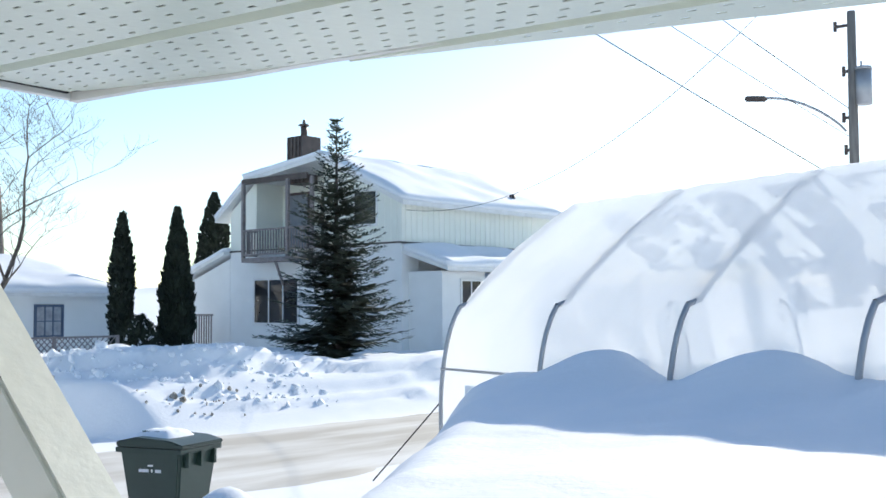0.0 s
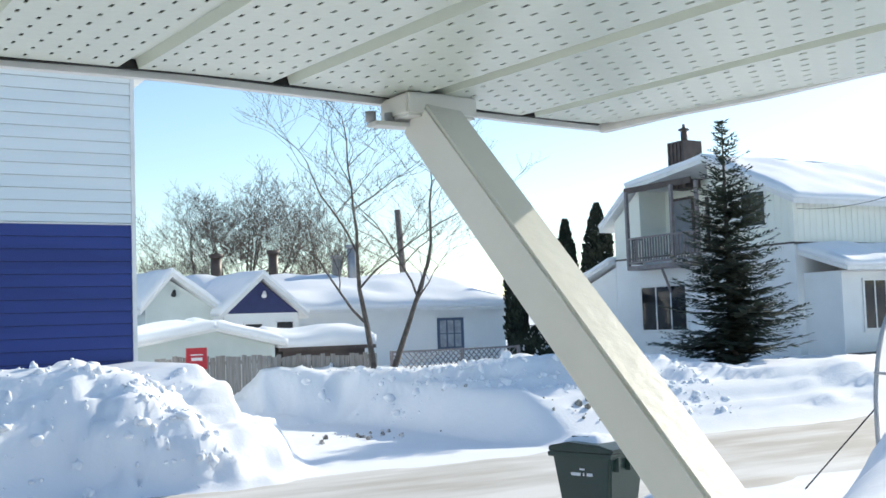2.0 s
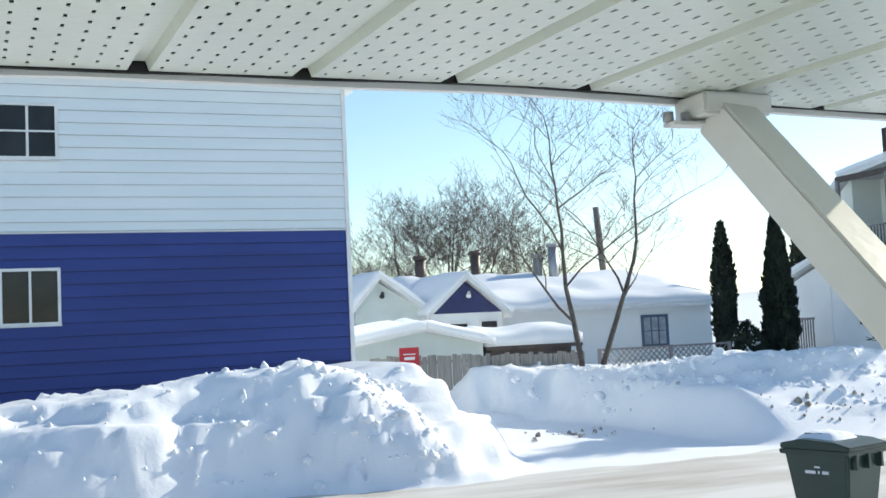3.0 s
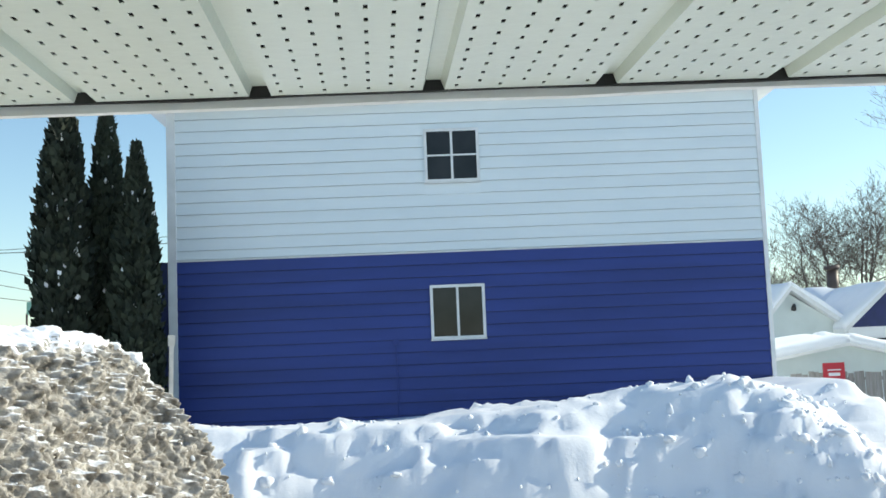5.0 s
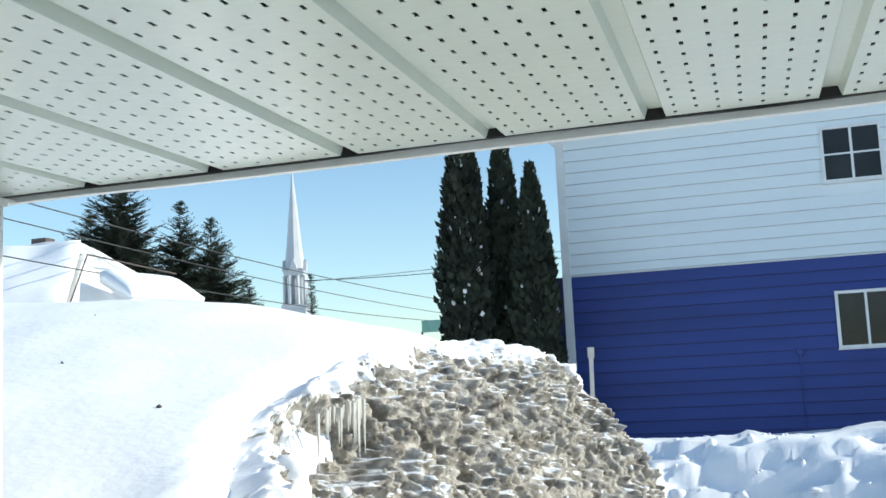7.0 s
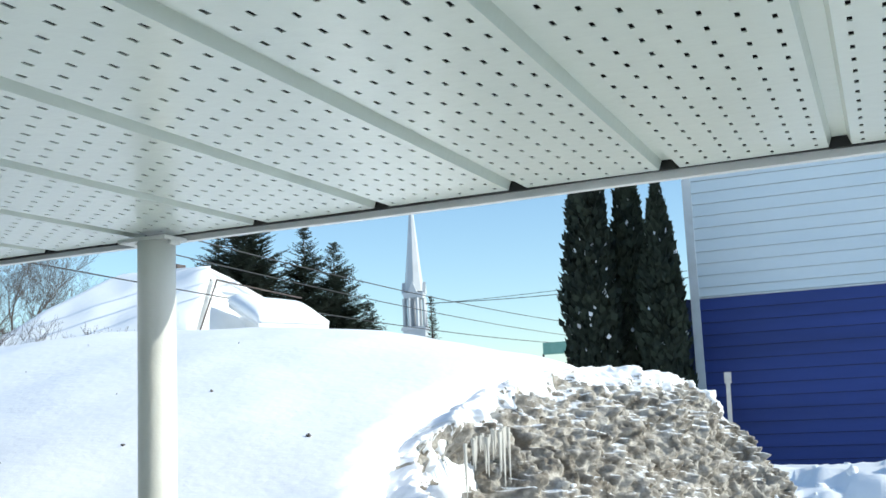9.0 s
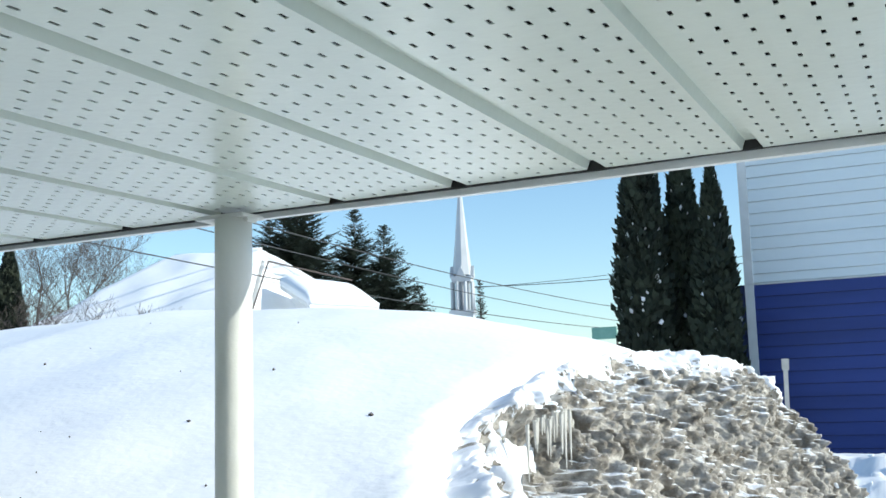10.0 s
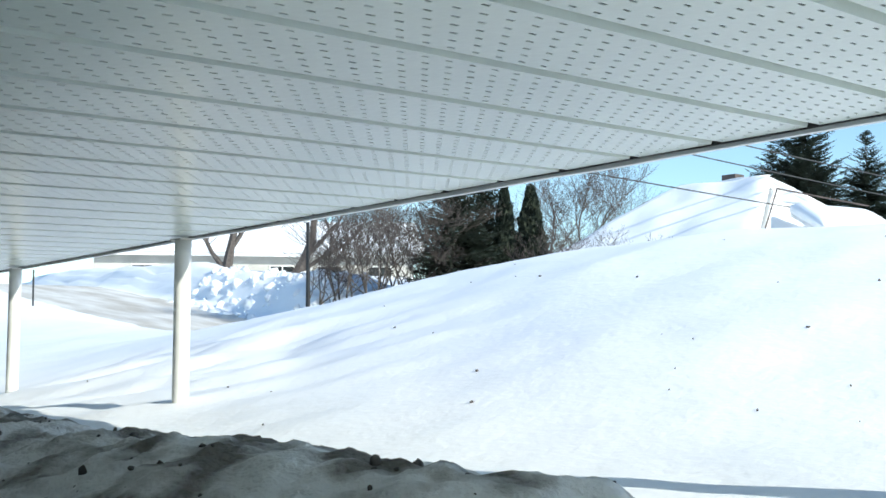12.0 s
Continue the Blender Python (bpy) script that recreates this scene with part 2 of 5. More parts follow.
def ground_z(x, y):
    z = base_level(x)
    # yards beyond the street
    yard = 0.55 + 0.115 * np.clip(-x - 6, 0, 42)
    yard = np.where((x > -7) & (x < 7), np.interp(x, [-7, -5.8, 0, 6.4, 7], [0.7, 0.68, 0.95, 1.42, 1.2]), yard)
    drive = smooth_step(7.3, 8.0, x) * (1 - smooth_step(12.7, 13.7, x + 0.22 * np.clip(y - 18, 0, 7)))
    z = z + (yard - z) * smooth_step(17.2, 19.6, y) * (1 - drive * (1 - smooth_step(24.6, 25.8, y)))
    z = z + 0.3 * drive * smooth_step(17.5, 25, y) * (1 - smooth_step(24.6, 25.8, y))
    lump = fbm(x * 0.5, y * 1.5, 0.9) * 0.22 + np.abs(fbm(x * 0.6 + 5, y * 1.5, 2.0, 3)) * 0.34 + np.abs(fbm(x, y + 9, 4.5, 2)) * 0.17 - 0.10
    for pts, w0, w1 in ((SHELF_WEST, 0.3, 0.95), (SHELF_EAST, 0.3, 1.0), (BANK_EAST, 0.35, 1.5), (BANK_WEST, 0.5, 2.3)):
        d, h = along(x, y, pts)
        k = 1 - smooth_step(w0, w1, d + 0.5 * fbm(x, y, 0.8))
        up = np.maximum(z, z + (h - z) * k + lump * np.sqrt(np.clip(k * (1.3 - k), 0, 1)))
        # the plough leaves ledges along the bank
        q = (up + 0.22 * fbm(x, y, 0.45, 3)) / 0.34
        ledge = (np.floor(q) + smooth_step(0.45, 1.0, q - np.floor(q)) - q) * 0.34
        z = up + 0.8 * ledge * np.clip(k * (1.1 - k) * 3.2, 0, 1)
    # the big bank between the house and the street
    cz = np.interp(x, CREST_X, CREST_Z)
    front = 1.27 + (cz - 1.27) * smooth_step(1.6, 8.4, y) ** np.interp(x, [-6.5, -4.4], [0.85, 0.88])
    front = np.where(y > 8.4, cz + (base_level(x) - cz) * smooth_step(8.4, 12.0, y), front)
    front = front + 0.22 * fbm((x + y) * 0.6, (x - y) * 3.4, 0.9, 4) * np.exp(-((x + 10.8) ** 2 / 4.5 + (y - 3.9) ** 2 / 1.2))
    front = front + 0.06 * fbm(x, y, 0.5) + 0.015 * fbm(x, y, 3.0, 3)
    out = np.interp(y, [2.5, 3.2, 3.9, 4.6, 5.3], [1.1, 0.85, 0.6, 0.27, 0.0])
    west = 1 - smooth_step(-4.12, -3.4, x - out + 0.12 * fbm(x, y, 1.5))
    z = np.where(y < 12.2, np.maximum(z, z + (front - z) * west), z)
    # drift along the car shelter
    s = (x - 9.72) * -0.937 + (y - 7.65) * 0.35
    a = -((x - 9.72) * 0.35 + (y - 7.65) * 0.937)
    top = np.interp(s, [-6, -0.2, 0.6, 1.6, 3.0, 4.0, 5.0, 6.3], [1.3, 1.40, 1.26, 1.13, 1.05, 0.98, 0.75, 0.3])
    k = smooth_step(-0.9, 1.9, a - 1.3 * np.clip(s - 0.5, 0, 9) + 0.2 * fbm(x, y, 0.9)) * (1 - smooth_step(5.2, 6.5, s))
    top = top + 0.22 * np.sin(np.pi * (a - 0.1) / 1.8) ** 2 * np.exp(-((s - 0.1) / 0.45) ** 2) * (a > 0.3)
    z = np.where((y < 11), np.maximum(z, z + (top + 0.03 * np.clip(a - 2, 0, 5) + 0.10 * fbm(x, y, 0.7) - z) * k), z)
    z = np.maximum(z, -0.5 + 0.85 * np.exp(-((x - 7.3) ** 2 + 1.4 * (y - 8.3) ** 2) / 0.45) - 0.05)
    # far land rises gently, with low hills
    far = np.hypot(x, y)
    z = z + 2.5 * smooth_step(60, 160, far) + 18 * smooth_step(220, 900, far) * (0.6 + fbm(x, y, 0.004, 3))
    return z


def graded(lo, hi, a, b, step, grow):
    c = list(np.arange(a, b, step))
    s, v = step, c[-1]
    while v < hi:
        s *= grow
        v += s
        c.append(v)
    s, v, pre = step, a, []
    while v > lo:
        s *= grow
        v -= s
        pre.append(v)
    return np.array(pre[::-1] + c)


def sheet(name, xs, ys, zf, material, label, category, keep=None):
    X, Y = np.meshgrid(xs, ys)
    Z = zf(X, Y)
    n, m = X.shape
    idx = np.arange(n * m).reshape(n, m)
    f = np.stack([idx[:-1, :-1], idx[:-1, 1:], idx[1:, 1:], idx[1:, :-1]], -1).reshape(-1, 4)
    me = bpy.data.meshes.new(name)
    me.vertices.add(n * m)
    me.vertices.foreach_set("co", np.stack([X, Y, Z], -1).ravel())
    me.loops.add(len(f) * 4)
    me.loops.foreach_set("vertex_index", f.ravel())
    me.polygons.add(len(f))
    me.polygons.foreach_set("loop_start", np.arange(len(f)) * 4)
    me.polygons.foreach_set("use_smooth", np.ones(len(f), bool))
    me.update(calc_edges=True)
    me.materials.append(material)
    return tagged(new(name, me), label, category, kind="structure")


sheet("ground", graded(-2500, 2500, -13, 13, 0.11, 1.035), graded(-2500, 2500, 0.6, 26, 0.11, 1.04), ground_z, SNOW, "deep white snow cover with ploughed banks and drifts", "snow")
sheet("road", np.arange(-60, 90, 0.3), np.arange(11.0, 18.0, 0.14),
      lambda x, y: base_level(x) + 0.03 + 0.02 * fbm(x * 0.3, y, 2.0) - 0.12 * smooth_step(2.5, 3.4, np.abs(y - 14.4) + 0.5 * fbm(x, y, 0.6)), ROAD, "street of packed sandy snow between ploughed banks", "road")


def scatter_chunks(name, pts, sizes, material, label, seed):
    """Broken lumps of snow: small uneven polyhedra, all in one mesh."""
    rs = np.random.RandomState(seed)
    bm = bmesh.new()
    bmesh.ops.create_icosphere(bm, subdivisions=2, radius=1)
    bv = np.array([v.co[:] for v in bm.verts])
    bf = np.array([[v.index for v in f.verts] for f in bm.faces])
    bm.free()
    n = len(pts)
    V = np.repeat(bv[None], n, 0) * (0.70 + 0.6 * rs.rand(n, len(bv), 1)) * (np.array(sizes)[:, None, None] * (0.6 + 0.8 * rs.rand(n, 1, 3))) + np.array(pts)[:, None, :]
    F = bf[None] + (np.arange(n) * len(bv))[:, None, None]
    ob = raw(name, V.reshape(-1, 3), F.reshape(-1, 3), material, None, True)
    return tagged(ob, label, "snow", kind="stuff")


# ---- canopy over the camera ----
EDGE_Y, SOF_Z, BACK_Y = 2.9, 2.62, -1.35
SKEW, RISE = 0.044, 0.022          # the panels run slightly askew and rise towards the street


def droop(x):
    """The porch roof hangs lower towards its free corner."""
    t = min(1.0, max(0.0, (x - 0.9) / 1.5))
    return -0.044 * t * t * (3 - 2 * t)


def end_x(y):
    return 2.345 + 0.15 * (EDGE_Y - y)


def soffit_mesh():
    V, F = [], []

    def quad(a, b, c, d):
        i = len(V)
        V.extend((p[0] + SKEW * (EDGE_Y - p[1]), p[1], p[2] + droop(p[0]) - RISE * (EDGE_Y - p[1])) for p in (a, b, c, d))
        F.append((i, i + 1, i + 2, i + 3))

    pitch, rib, rows = 0.406, 0.052, 0.078
    z = SOF_Z
    for k in range(-68, 12):
        x0 = -1.6 + pitch * k
        # the groove between two panels
        for (xa, za), (xb, zb) in (((x0 - rib / 2, z), (x0 - rib / 3, z + 0.024)), ((x0 - rib / 3, z + 0.024), (x0 + rib / 3, z + 0.024)), ((x0 + rib / 3, z + 0.024), (x0 + rib / 2, z))):
            ya = EDGE_Y - max(0.0, (xb - 2.345)) / 0.15 if xb > 2.345 else EDGE_Y
            if ya > BACK_Y:
                quad((xa, BACK_Y, za), (xb, BACK_Y, zb), (xb, ya, zb), (xa, ya, za))
        xs = x0 + rib / 2
        w = (pitch - rib) / 7
        for c in range(7):
            xa, xb = xs + c * w, xs + (c + 1) * w
            if xa < -17.0:
                quad((xa, BACK_Y, z), (xb, BACK_Y, z), (xb, EDGE_Y, z), (xa, EDGE_Y, z))
                continue
            y = EDGE_Y - (0.5 * rows if c % 2 else 0)
            if c % 2 and xb < 2.345:
                quad((xa, y, z), (xb, y, z), (xb, EDGE_Y, z), (xa, EDGE_Y, z))
            while y > BACK_Y:
                ya, yb = y - rows, y
                lim = end_x(yb)
                if xa < end_x(ya):
                    if xb > lim:
                        quad((xa, ya, z), (min(xb, end_x(ya)), ya, z), (max(xa, min(xb, lim)), yb, z), (xa, yb, z))
                    else:
                        cx, cy, hx, hy = (xa + xb) / 2, (ya + yb) / 2, 0.004, 0.0115
                        o = ((xa, ya), (xb, ya), (xb, yb), (xa, yb))
                        h = ((cx - hx, cy - hy), (cx + hx, cy - hy), (cx + hx, cy + hy), (cx - hx, cy + hy))
                        for i in range(4):
                            j = (i + 1) % 4
                            quad((*o[i], z), (*o[j], z), (*h[j], z), (*h[i], z))
                            quad((*h[i], z), (*h[j], z), (*h[j], z + 0.002), (*h[i], z + 0.002))
                y -= rows
    return raw("ceiling", V, F, SOFFIT)


tagged(soffit_mesh(), "white perforated aluminium soffit panels under a porch roof", "ceiling", kind="structure")
# The deck is coloured near-black so that the soffit slots look unlit.
bm = bmesh.new()
A = [(-29.3, BACK_Y), (end_x(BACK_Y), BACK_Y), (end_x(EDGE_Y), EDGE_Y + 0.02), (-29.3, EDGE_Y + 0.02)]
for zz0, zz1 in ((SOF_Z + 0.05, SOF_Z + 0.30),):
    lo = [bm.verts.new((*p, zz0)) for p in A]
    hi = [bm.verts.new((*p, zz1)) for p in A]
    bm.faces.new(lo), bm.faces.new(hi)
    for i in range(4):
        bm.faces.new((lo[i], lo[(i + 1) % 4], hi[(i + 1) % 4], hi[i]))
bmesh.ops.recalc_face_normals(bm, faces=bm.faces[:])
tagged(part("porch_roof", bm, DARK, None), "porch roof deck above the soffit, coloured black as an unlit cavity", "roof", kind="structure")


def wavy_bar(bm, p0, p1, w, h, n, amp, seed):
    """A long thin channel that bows a little, as bent trim does."""
    rs = np.random.RandomState(seed)
    p0, p1 = Vector(p0), Vector(p1)
    d = (p1 - p0).normalized()
    side = Vector((d.y, -d.x, 0))
    prev = None
    for i in range(n + 1):
        t = i / n
        c = p0.lerp(p1, t) + Vector((0, 0, amp * (rs.rand() - 0.5)))
        c.z += droop(c.x)
        ring = [bm.verts.new(c + side * a + Vector((0, 0, b))) for a, b in ((-w / 2, 0), (w / 2, 0), (w / 2, h), (-w / 2, h))]
        if prev:
            for j in range(4):
                bm.faces.new((prev[j], prev[(j + 1) % 4], ring[(j + 1) % 4], ring[j]))
        prev = ring
    bmesh.ops.recalc_face_normals(bm, faces=bm.faces[:])


bm = bmesh.new()
wavy_bar(bm, (-29.3, EDGE_Y + 0.035, SOF_Z - 0.018), (end_x(EDGE_Y) + 0.02, EDGE_Y + 0.035, SOF_Z - 0.018), 0.026, 0.34, 90, 0.008, 3)
tagged(part("trim_front", bm, TRIM, None), "bent white metal fascia along the porch roof edge", "fascia", kind="structure")
# A black strip put in for the shade of the gap behind the fascia.
bm = bmesh.new()
wavy_bar(bm, (-29.3, EDGE_Y + 0.012, SOF_Z - 0.002), (end_x(EDGE_Y) - 0.01, EDGE_Y + 0.012, SOF_Z - 0.002), 0.014, 0.2, 120, 0.006, 4)
tagged(part("trim_gap_shade", bm, DARK, None), "black strip standing in for the shaded gap between soffit and fascia", "trim", kind="structure")
# The same black strip, standing in for the shaded gap across the porch end.
bm = bmesh.new()
wavy_bar(bm, (end_x(EDGE_Y) - 0.01, EDGE_Y, SOF_Z - 0.001), (end_x(BACK_Y) - 0.01, BACK_Y, SOF_Z - 0.001), 0.014, 0.2, 20, 0.006, 6)
tagged(part("trim_gap_shade", bm, DARK, None), "black strip standing in for the shaded gap between soffit and fascia", "trim", kind="structure")
bm = bmesh.new()
wavy_bar(bm, (end_x(EDGE_Y) + 0.02, EDGE_Y + 0.03, SOF_Z - 0.02), (end_x(BACK_Y) + 0.02, BACK_Y, SOF_Z - 0.02), 0.03, 0.34, 14, 0.008, 5)
tagged(part("trim_side", bm, TRIM, None), "bent white metal fascia across the porch end", "fascia", kind="structure")
bm = bmesh.new()
box(bm, -30, 3.6, BACK_Y - 0.25, BACK_Y, -0.6, 3.0)
tagged(part("wall_south", bm, WHITE_SIDE, None), "white house wall behind the porch", "wall", kind="structure")


def post(x, y, z0):
    t = thing("porch_post", (x, y, z0), "round white-painted steel post holding up the porch roof", "post", "porch posts")
    bm = bmesh.new()
    n = 9
    h = SOF_Z - 0.03 - z0
    for i in range(n):
        tube(bm, (0, 0, h * i / n), (0, 0, h * (i + 1) / n), 0.0565, 0.0565, 24, i in (0, n - 1))
    bmesh.ops.remove_doubles(bm, verts=bm.verts[:], dist=0.004)
    part("shaft", bm, PAINT, t)
    bm = bmesh.new()
    box(bm, -0.11, 0.07, -0.05, 0.06, h, h + 0.012, 0.003)
    box(bm, -0.19, -0.05, -0.02, 0.03, h - 0.012, h + 0.002, 0.003, pose(0, 0, 0, 0, 4, 0))
    part("top_plate", bm, PAINT, t, "bent steel top plate")
    return t


for px, pz in ((-3.55, 0.9), (-8.87, 1.25), (-12.54, 1.4), (-17.8, 1.6), (-22.8, 1.9)):
    post(px, 2.83, pz)


def brace():
    top, low = Vector((1.665, 2.84, 2.54)), Vector((1.885, 0.63, 0.22))
    t = thing("porch_brace", low, "slanting square white-painted post with chipped paint", "post")
    d = top - low
    bm = bmesh.new()
    q = d.to_track_quat("Z", "Y").to_matrix().to_4x4()
    box(bm, -0.064, 0.064, -0.062, 0.062, 0, d.length, 0.008, q)
    part("beam", bm, PAINT, t)
    bm = bmesh.new()
    c = d
    box(bm, c.x - 0.11, c.x + 0.12, c.y - 0.07, c.y + 0.09, c.z - 0.01, c.z + 0.055, 0.008)
    box(bm, c.x - 0.17, c.x - 0.03, c.y + 0.0, c.y + 0.06, c.z - 0.03, c.z - 0.018, 0.003)
    part("bracket", bm, PAINT, t, "steel shoe under the roof edge")
    for k in (-0.06, 0.0):
        bm = bmesh.new()
        tube(bm, (c.x - 0.11 + k, c.y + 0.03, c.z - 0.018), (c.x - 0.11 + k, c.y + 0.03, c.z + 0.01), 0.016, 0.016, 8)
        part("bolt", bm, GREYM, t)
    return t


brace()


# ---- blue and white house across the street ----
def window_unit(parent, x0, x1, z0, z1, y, depth, bars, material=TRIM, frame_w=0.06, axis="y", pane=GLASS):
    """A window set into a wall: frame, panes and sill. axis: the wall's normal; y: the wall's outer face."""
    def bx(bm, a, b, c, d, lo, hi, bev=0.0):
        if axis == "y":
            box(bm, a, b, y + lo, y + hi, c, d, bev)
        else:
            box(bm, y + lo, y + hi, a, b, c, d, bev)
    win = new("window")
    win.parent = parent
    bm = bmesh.new()
    for a, b, c, d in ((x0, x1, z1 - frame_w, z1), (x0, x1, z0, z0 + frame_w), (x0, x0 + frame_w, z0 + frame_w, z1 - frame_w), (x1 - frame_w, x1, z0 + frame_w, z1 - frame_w)):
        bx(bm, a, b, c, d, -0.05, 0.03)
    part("window_frame", bm, material, win)
    bm = bmesh.new()
    bx(bm, x0 - 0.02, x1 + 0.02, z0 - 0.025, z0 - 0.003, -0.06, 0.02, 0.004)
    part("window_sill", bm, material, win)
    nx, nz = bars
    xs = [x0 + frame_w + (x1 - x0 - 2 * frame_w) * i / nx for i in range(nx + 1)]
    zs = [z0 + frame_w + (z1 - z0 - 2 * frame_w) * i / nz for i in range(nz + 1)]
    for i in range(1, nx):
        bm = bmesh.new()
        bx(bm, xs[i] - 0.025, xs[i] + 0.025, z0 + frame_w, z1 - frame_w, -0.04, 0.0)
        part("mullion", bm, material, win)
    for i in range(1, nz):
        bm = bmesh.new()
        bx(bm, x0 + frame_w, x1 - frame_w, zs[i] - 0.018, zs[i] + 0.018, -0.036, -0.003)
        part("glazing_bar", bm, material, win)
    for i in range(nx):
        bm = bmesh.new()
        bx(bm, xs[i], xs[i + 1], z0 + frame_w, z1 - frame_w, -0.022, -0.008)
        part("pane", bm, pane, win)
    return win


def blue_house():
    t = thing("blue_house", (0, 0, 0), "two-storey house with blue lower and white upper clapboard siding", "house")
    X0, X1, Y, SPLIT, TOP = -6.08, 6.35, 23.2, 4.26, 7.5
    bm = bmesh.new()
    box(bm, X0 + 0.01, X1 - 0.01, Y + 0.04, Y + 9, -0.6, TOP)
    part("wall", bm, WHITE_SIDE, t)
    # A navy sheet darkens the gaps between blue boards, as shade under each lap.
    bm = bmesh.new()
    box(bm, X0 + 0.01, X1 - 0.01, Y + 0.02, Y + 0.037, -0.6, SPLIT)
    part("lap_shade_backing", bm, NAVY, t)
    wins = ((-0.72, 0.42, 2.45, 3.58), (-0.73, 0.43, 5.74, 6.88))
    def boards(z0, z1, pitch, material):
        z = z1
        while z > z0:
            lo = max(z0, z - pitch)
            spans = [(X0, X1)]
            for a, b, c, d in wins:
                if lo < d + 0.0 and z > c - 0.05:
                    spans = [(X0, a), (b, X1)]
                    if z > d + 0.02:
                        spans.append((a, b, d + 0.004, z))
                    if lo < c - 0.05:
                        spans.append((a, b, lo, c - 0.03))
            for a, b, *zz in spans:
                bm = bmesh.new()
                l1, z1b = zz if zz else (lo + 0.014, z)
                prism(bm, [(Y + 0.035, l1), (Y + 0.035, z1b), (Y + 0.014, z1b), (Y - 0.022, l1)], "x", a, b)
                part("siding_board", bm, material, t)
            z -= pitch
    boards(-0.55, SPLIT, 0.257, BLUE_SIDE)
    boards(SPLIT + 0.03, TOP, 0.252, WHITE_SIDE)
    for name, a, b, c, d, mt in (("drip_strip", X0, X1, SPLIT, SPLIT + 0.028, TRIM), ("corner_board", X0 - 0.05, X0 + 0.13, -0.5, TOP, TRIM), ("corner_board", X1 - 0.04, X1 + 0.05, -0.5, TOP, TRIM)):
        bm = bmesh.new()
        box(bm, a, b, Y - 0.035, Y + 0.02, c, d, 0.004)
        part(name, bm, mt, t)
    for a, b, c, d in wins:
        window_unit(t, a, b, c, d, Y, 0.1, (2, 2 if c > 5 else 1))
    bm = bmesh.new()
    prism(bm, [(X0 - 0.45, TOP), (X1 + 0.45, TOP), (X1 + 0.45, TOP + 0.16), (0.2, TOP + 2.6), (X0 - 0.45, TOP + 0.16)], "y", Y - 0.35, Y + 9.4)
    part("roof", bm, TRIM, t, "white eave and gable roof")
    bm = bmesh.new()
    box(bm, X0 - 0.6, -1.9, Y - 0.42, Y - 0.36, TOP - 0.03, TOP + 0.12)
    part("eave_trim", bm, TRIM, t)
    bm = bmesh.new()
    box(bm, -1.52, -1.40, Y - 0.08, Y - 0.02, 2.38, 2.50, 0.01)
    part("outlet_box", bm, BLUE_SIDE, t, "small blue outdoor outlet box")
    bm = bmesh.new()
    tube(bm, (-1.46, Y - 0.035, 2.4), (-1.44, Y - 0.035, 0.9), 0.012, 0.012, 6)
    part("conduit", bm, BLUE_SIDE, t)
    bm = bmesh.new()
    box(bm, X0 - 0.35, X0 - 0.06, Y + 0.3, Y + 0.5, -0.5, 4.3)
    part("rear_corner", bm, NAVY, t, "dark blue side wall strip")
    return t


blue_house()


# ---- white two-storey house with balcony ----
def snow_slab(parent, outline, thick, name="roof_snow", seed=1):
    """A soft layer of snow on a quad of roof: outline is four corners, in order."""
    n, m = 24, 14
    a, b, c, d = (Vector(p) for p in outline)
    nrm = (b - a).cross(d - a).normalized()
    if nrm.z < 0:
        nrm = -nrm
    V, F = [], []
    for layer in (0, 1):
        for i in range(n + 1):
            for j in range(m + 1):
                u, v = i / n, j / m
                p = a.lerp(b, u).lerp(d.lerp(c, u), v)
                if layer:
                    e = min(u, 1 - u) * n / 2.0
                    g = min(v, 1 - v) * m / 2.0
                    edge = min(1.0, e) ** 0.5 * min(1.0, g) ** 0.5 if 0 < min(e, g) else 0.0
                    w = 0.8 + 0.5 * noise.noise((p.x * 0.7 + seed, p.y * 0.7, p.z * 0.4))
                    p = p + Vector((0, 0, 1)) * thick * (0.55 + 0.45 * edge) * w + nrm * 0.01
                    if edge < 0.7:
                        p = p + (((a + b + c + d) / 4 - p) * Vector((1, 1, 0))) * (-0.012)
                V.append(p)
    k = (n + 1) * (m + 1)
    at = lambda l, i, j: l * k + i * (m + 1) + j
    for i in range(n):
        for j in range(m):
            F.append((at(1, i, j), at(1, i + 1, j), at(1, i + 1, j + 1), at(1, i, j + 1)))
            F.append((at(0, i, j), at(0, i, j + 1), at(0, i + 1, j + 1), at(0, i + 1, j)))
    for i in range(n):
        F.append((at(0, i, 0), at(0, i + 1, 0), at(1, i + 1, 0), at(1, i, 0)))
        F.append((at(0, i, m), at(1, i, m), at(1, i + 1, m), at(0, i + 1, m)))
    for j in range(m):
        F.append((at(0, 0, j), at(1, 0, j), at(1, 0, j + 1), at(0, 0, j + 1)))
        F.append((at(0, n, j), at(0, n, j + 1), at(1, n, j + 1), at(1, n, j)))
    ob = raw(name, [tuple(p) for p in V], F, ROOF_SNOW, parent, True)
    ob["label"] = "thick white snow on the roof"
    return ob


def roof_quad(bm, q, t):
    A = [bm.verts.new(p) for p in q]
    B = [bm.verts.new((p[0], p[1], p[2] - t)) for p in q]
    bm.faces.new(A)
    bm.faces.new(list(reversed(B)))
    for i in range(4):
        bm.faces.new((A[i], A[(i + 1) % 4], B[(i + 1) % 4], B[i]))
    bmesh.ops.recalc_face_normals(bm, faces=bm.faces[:])


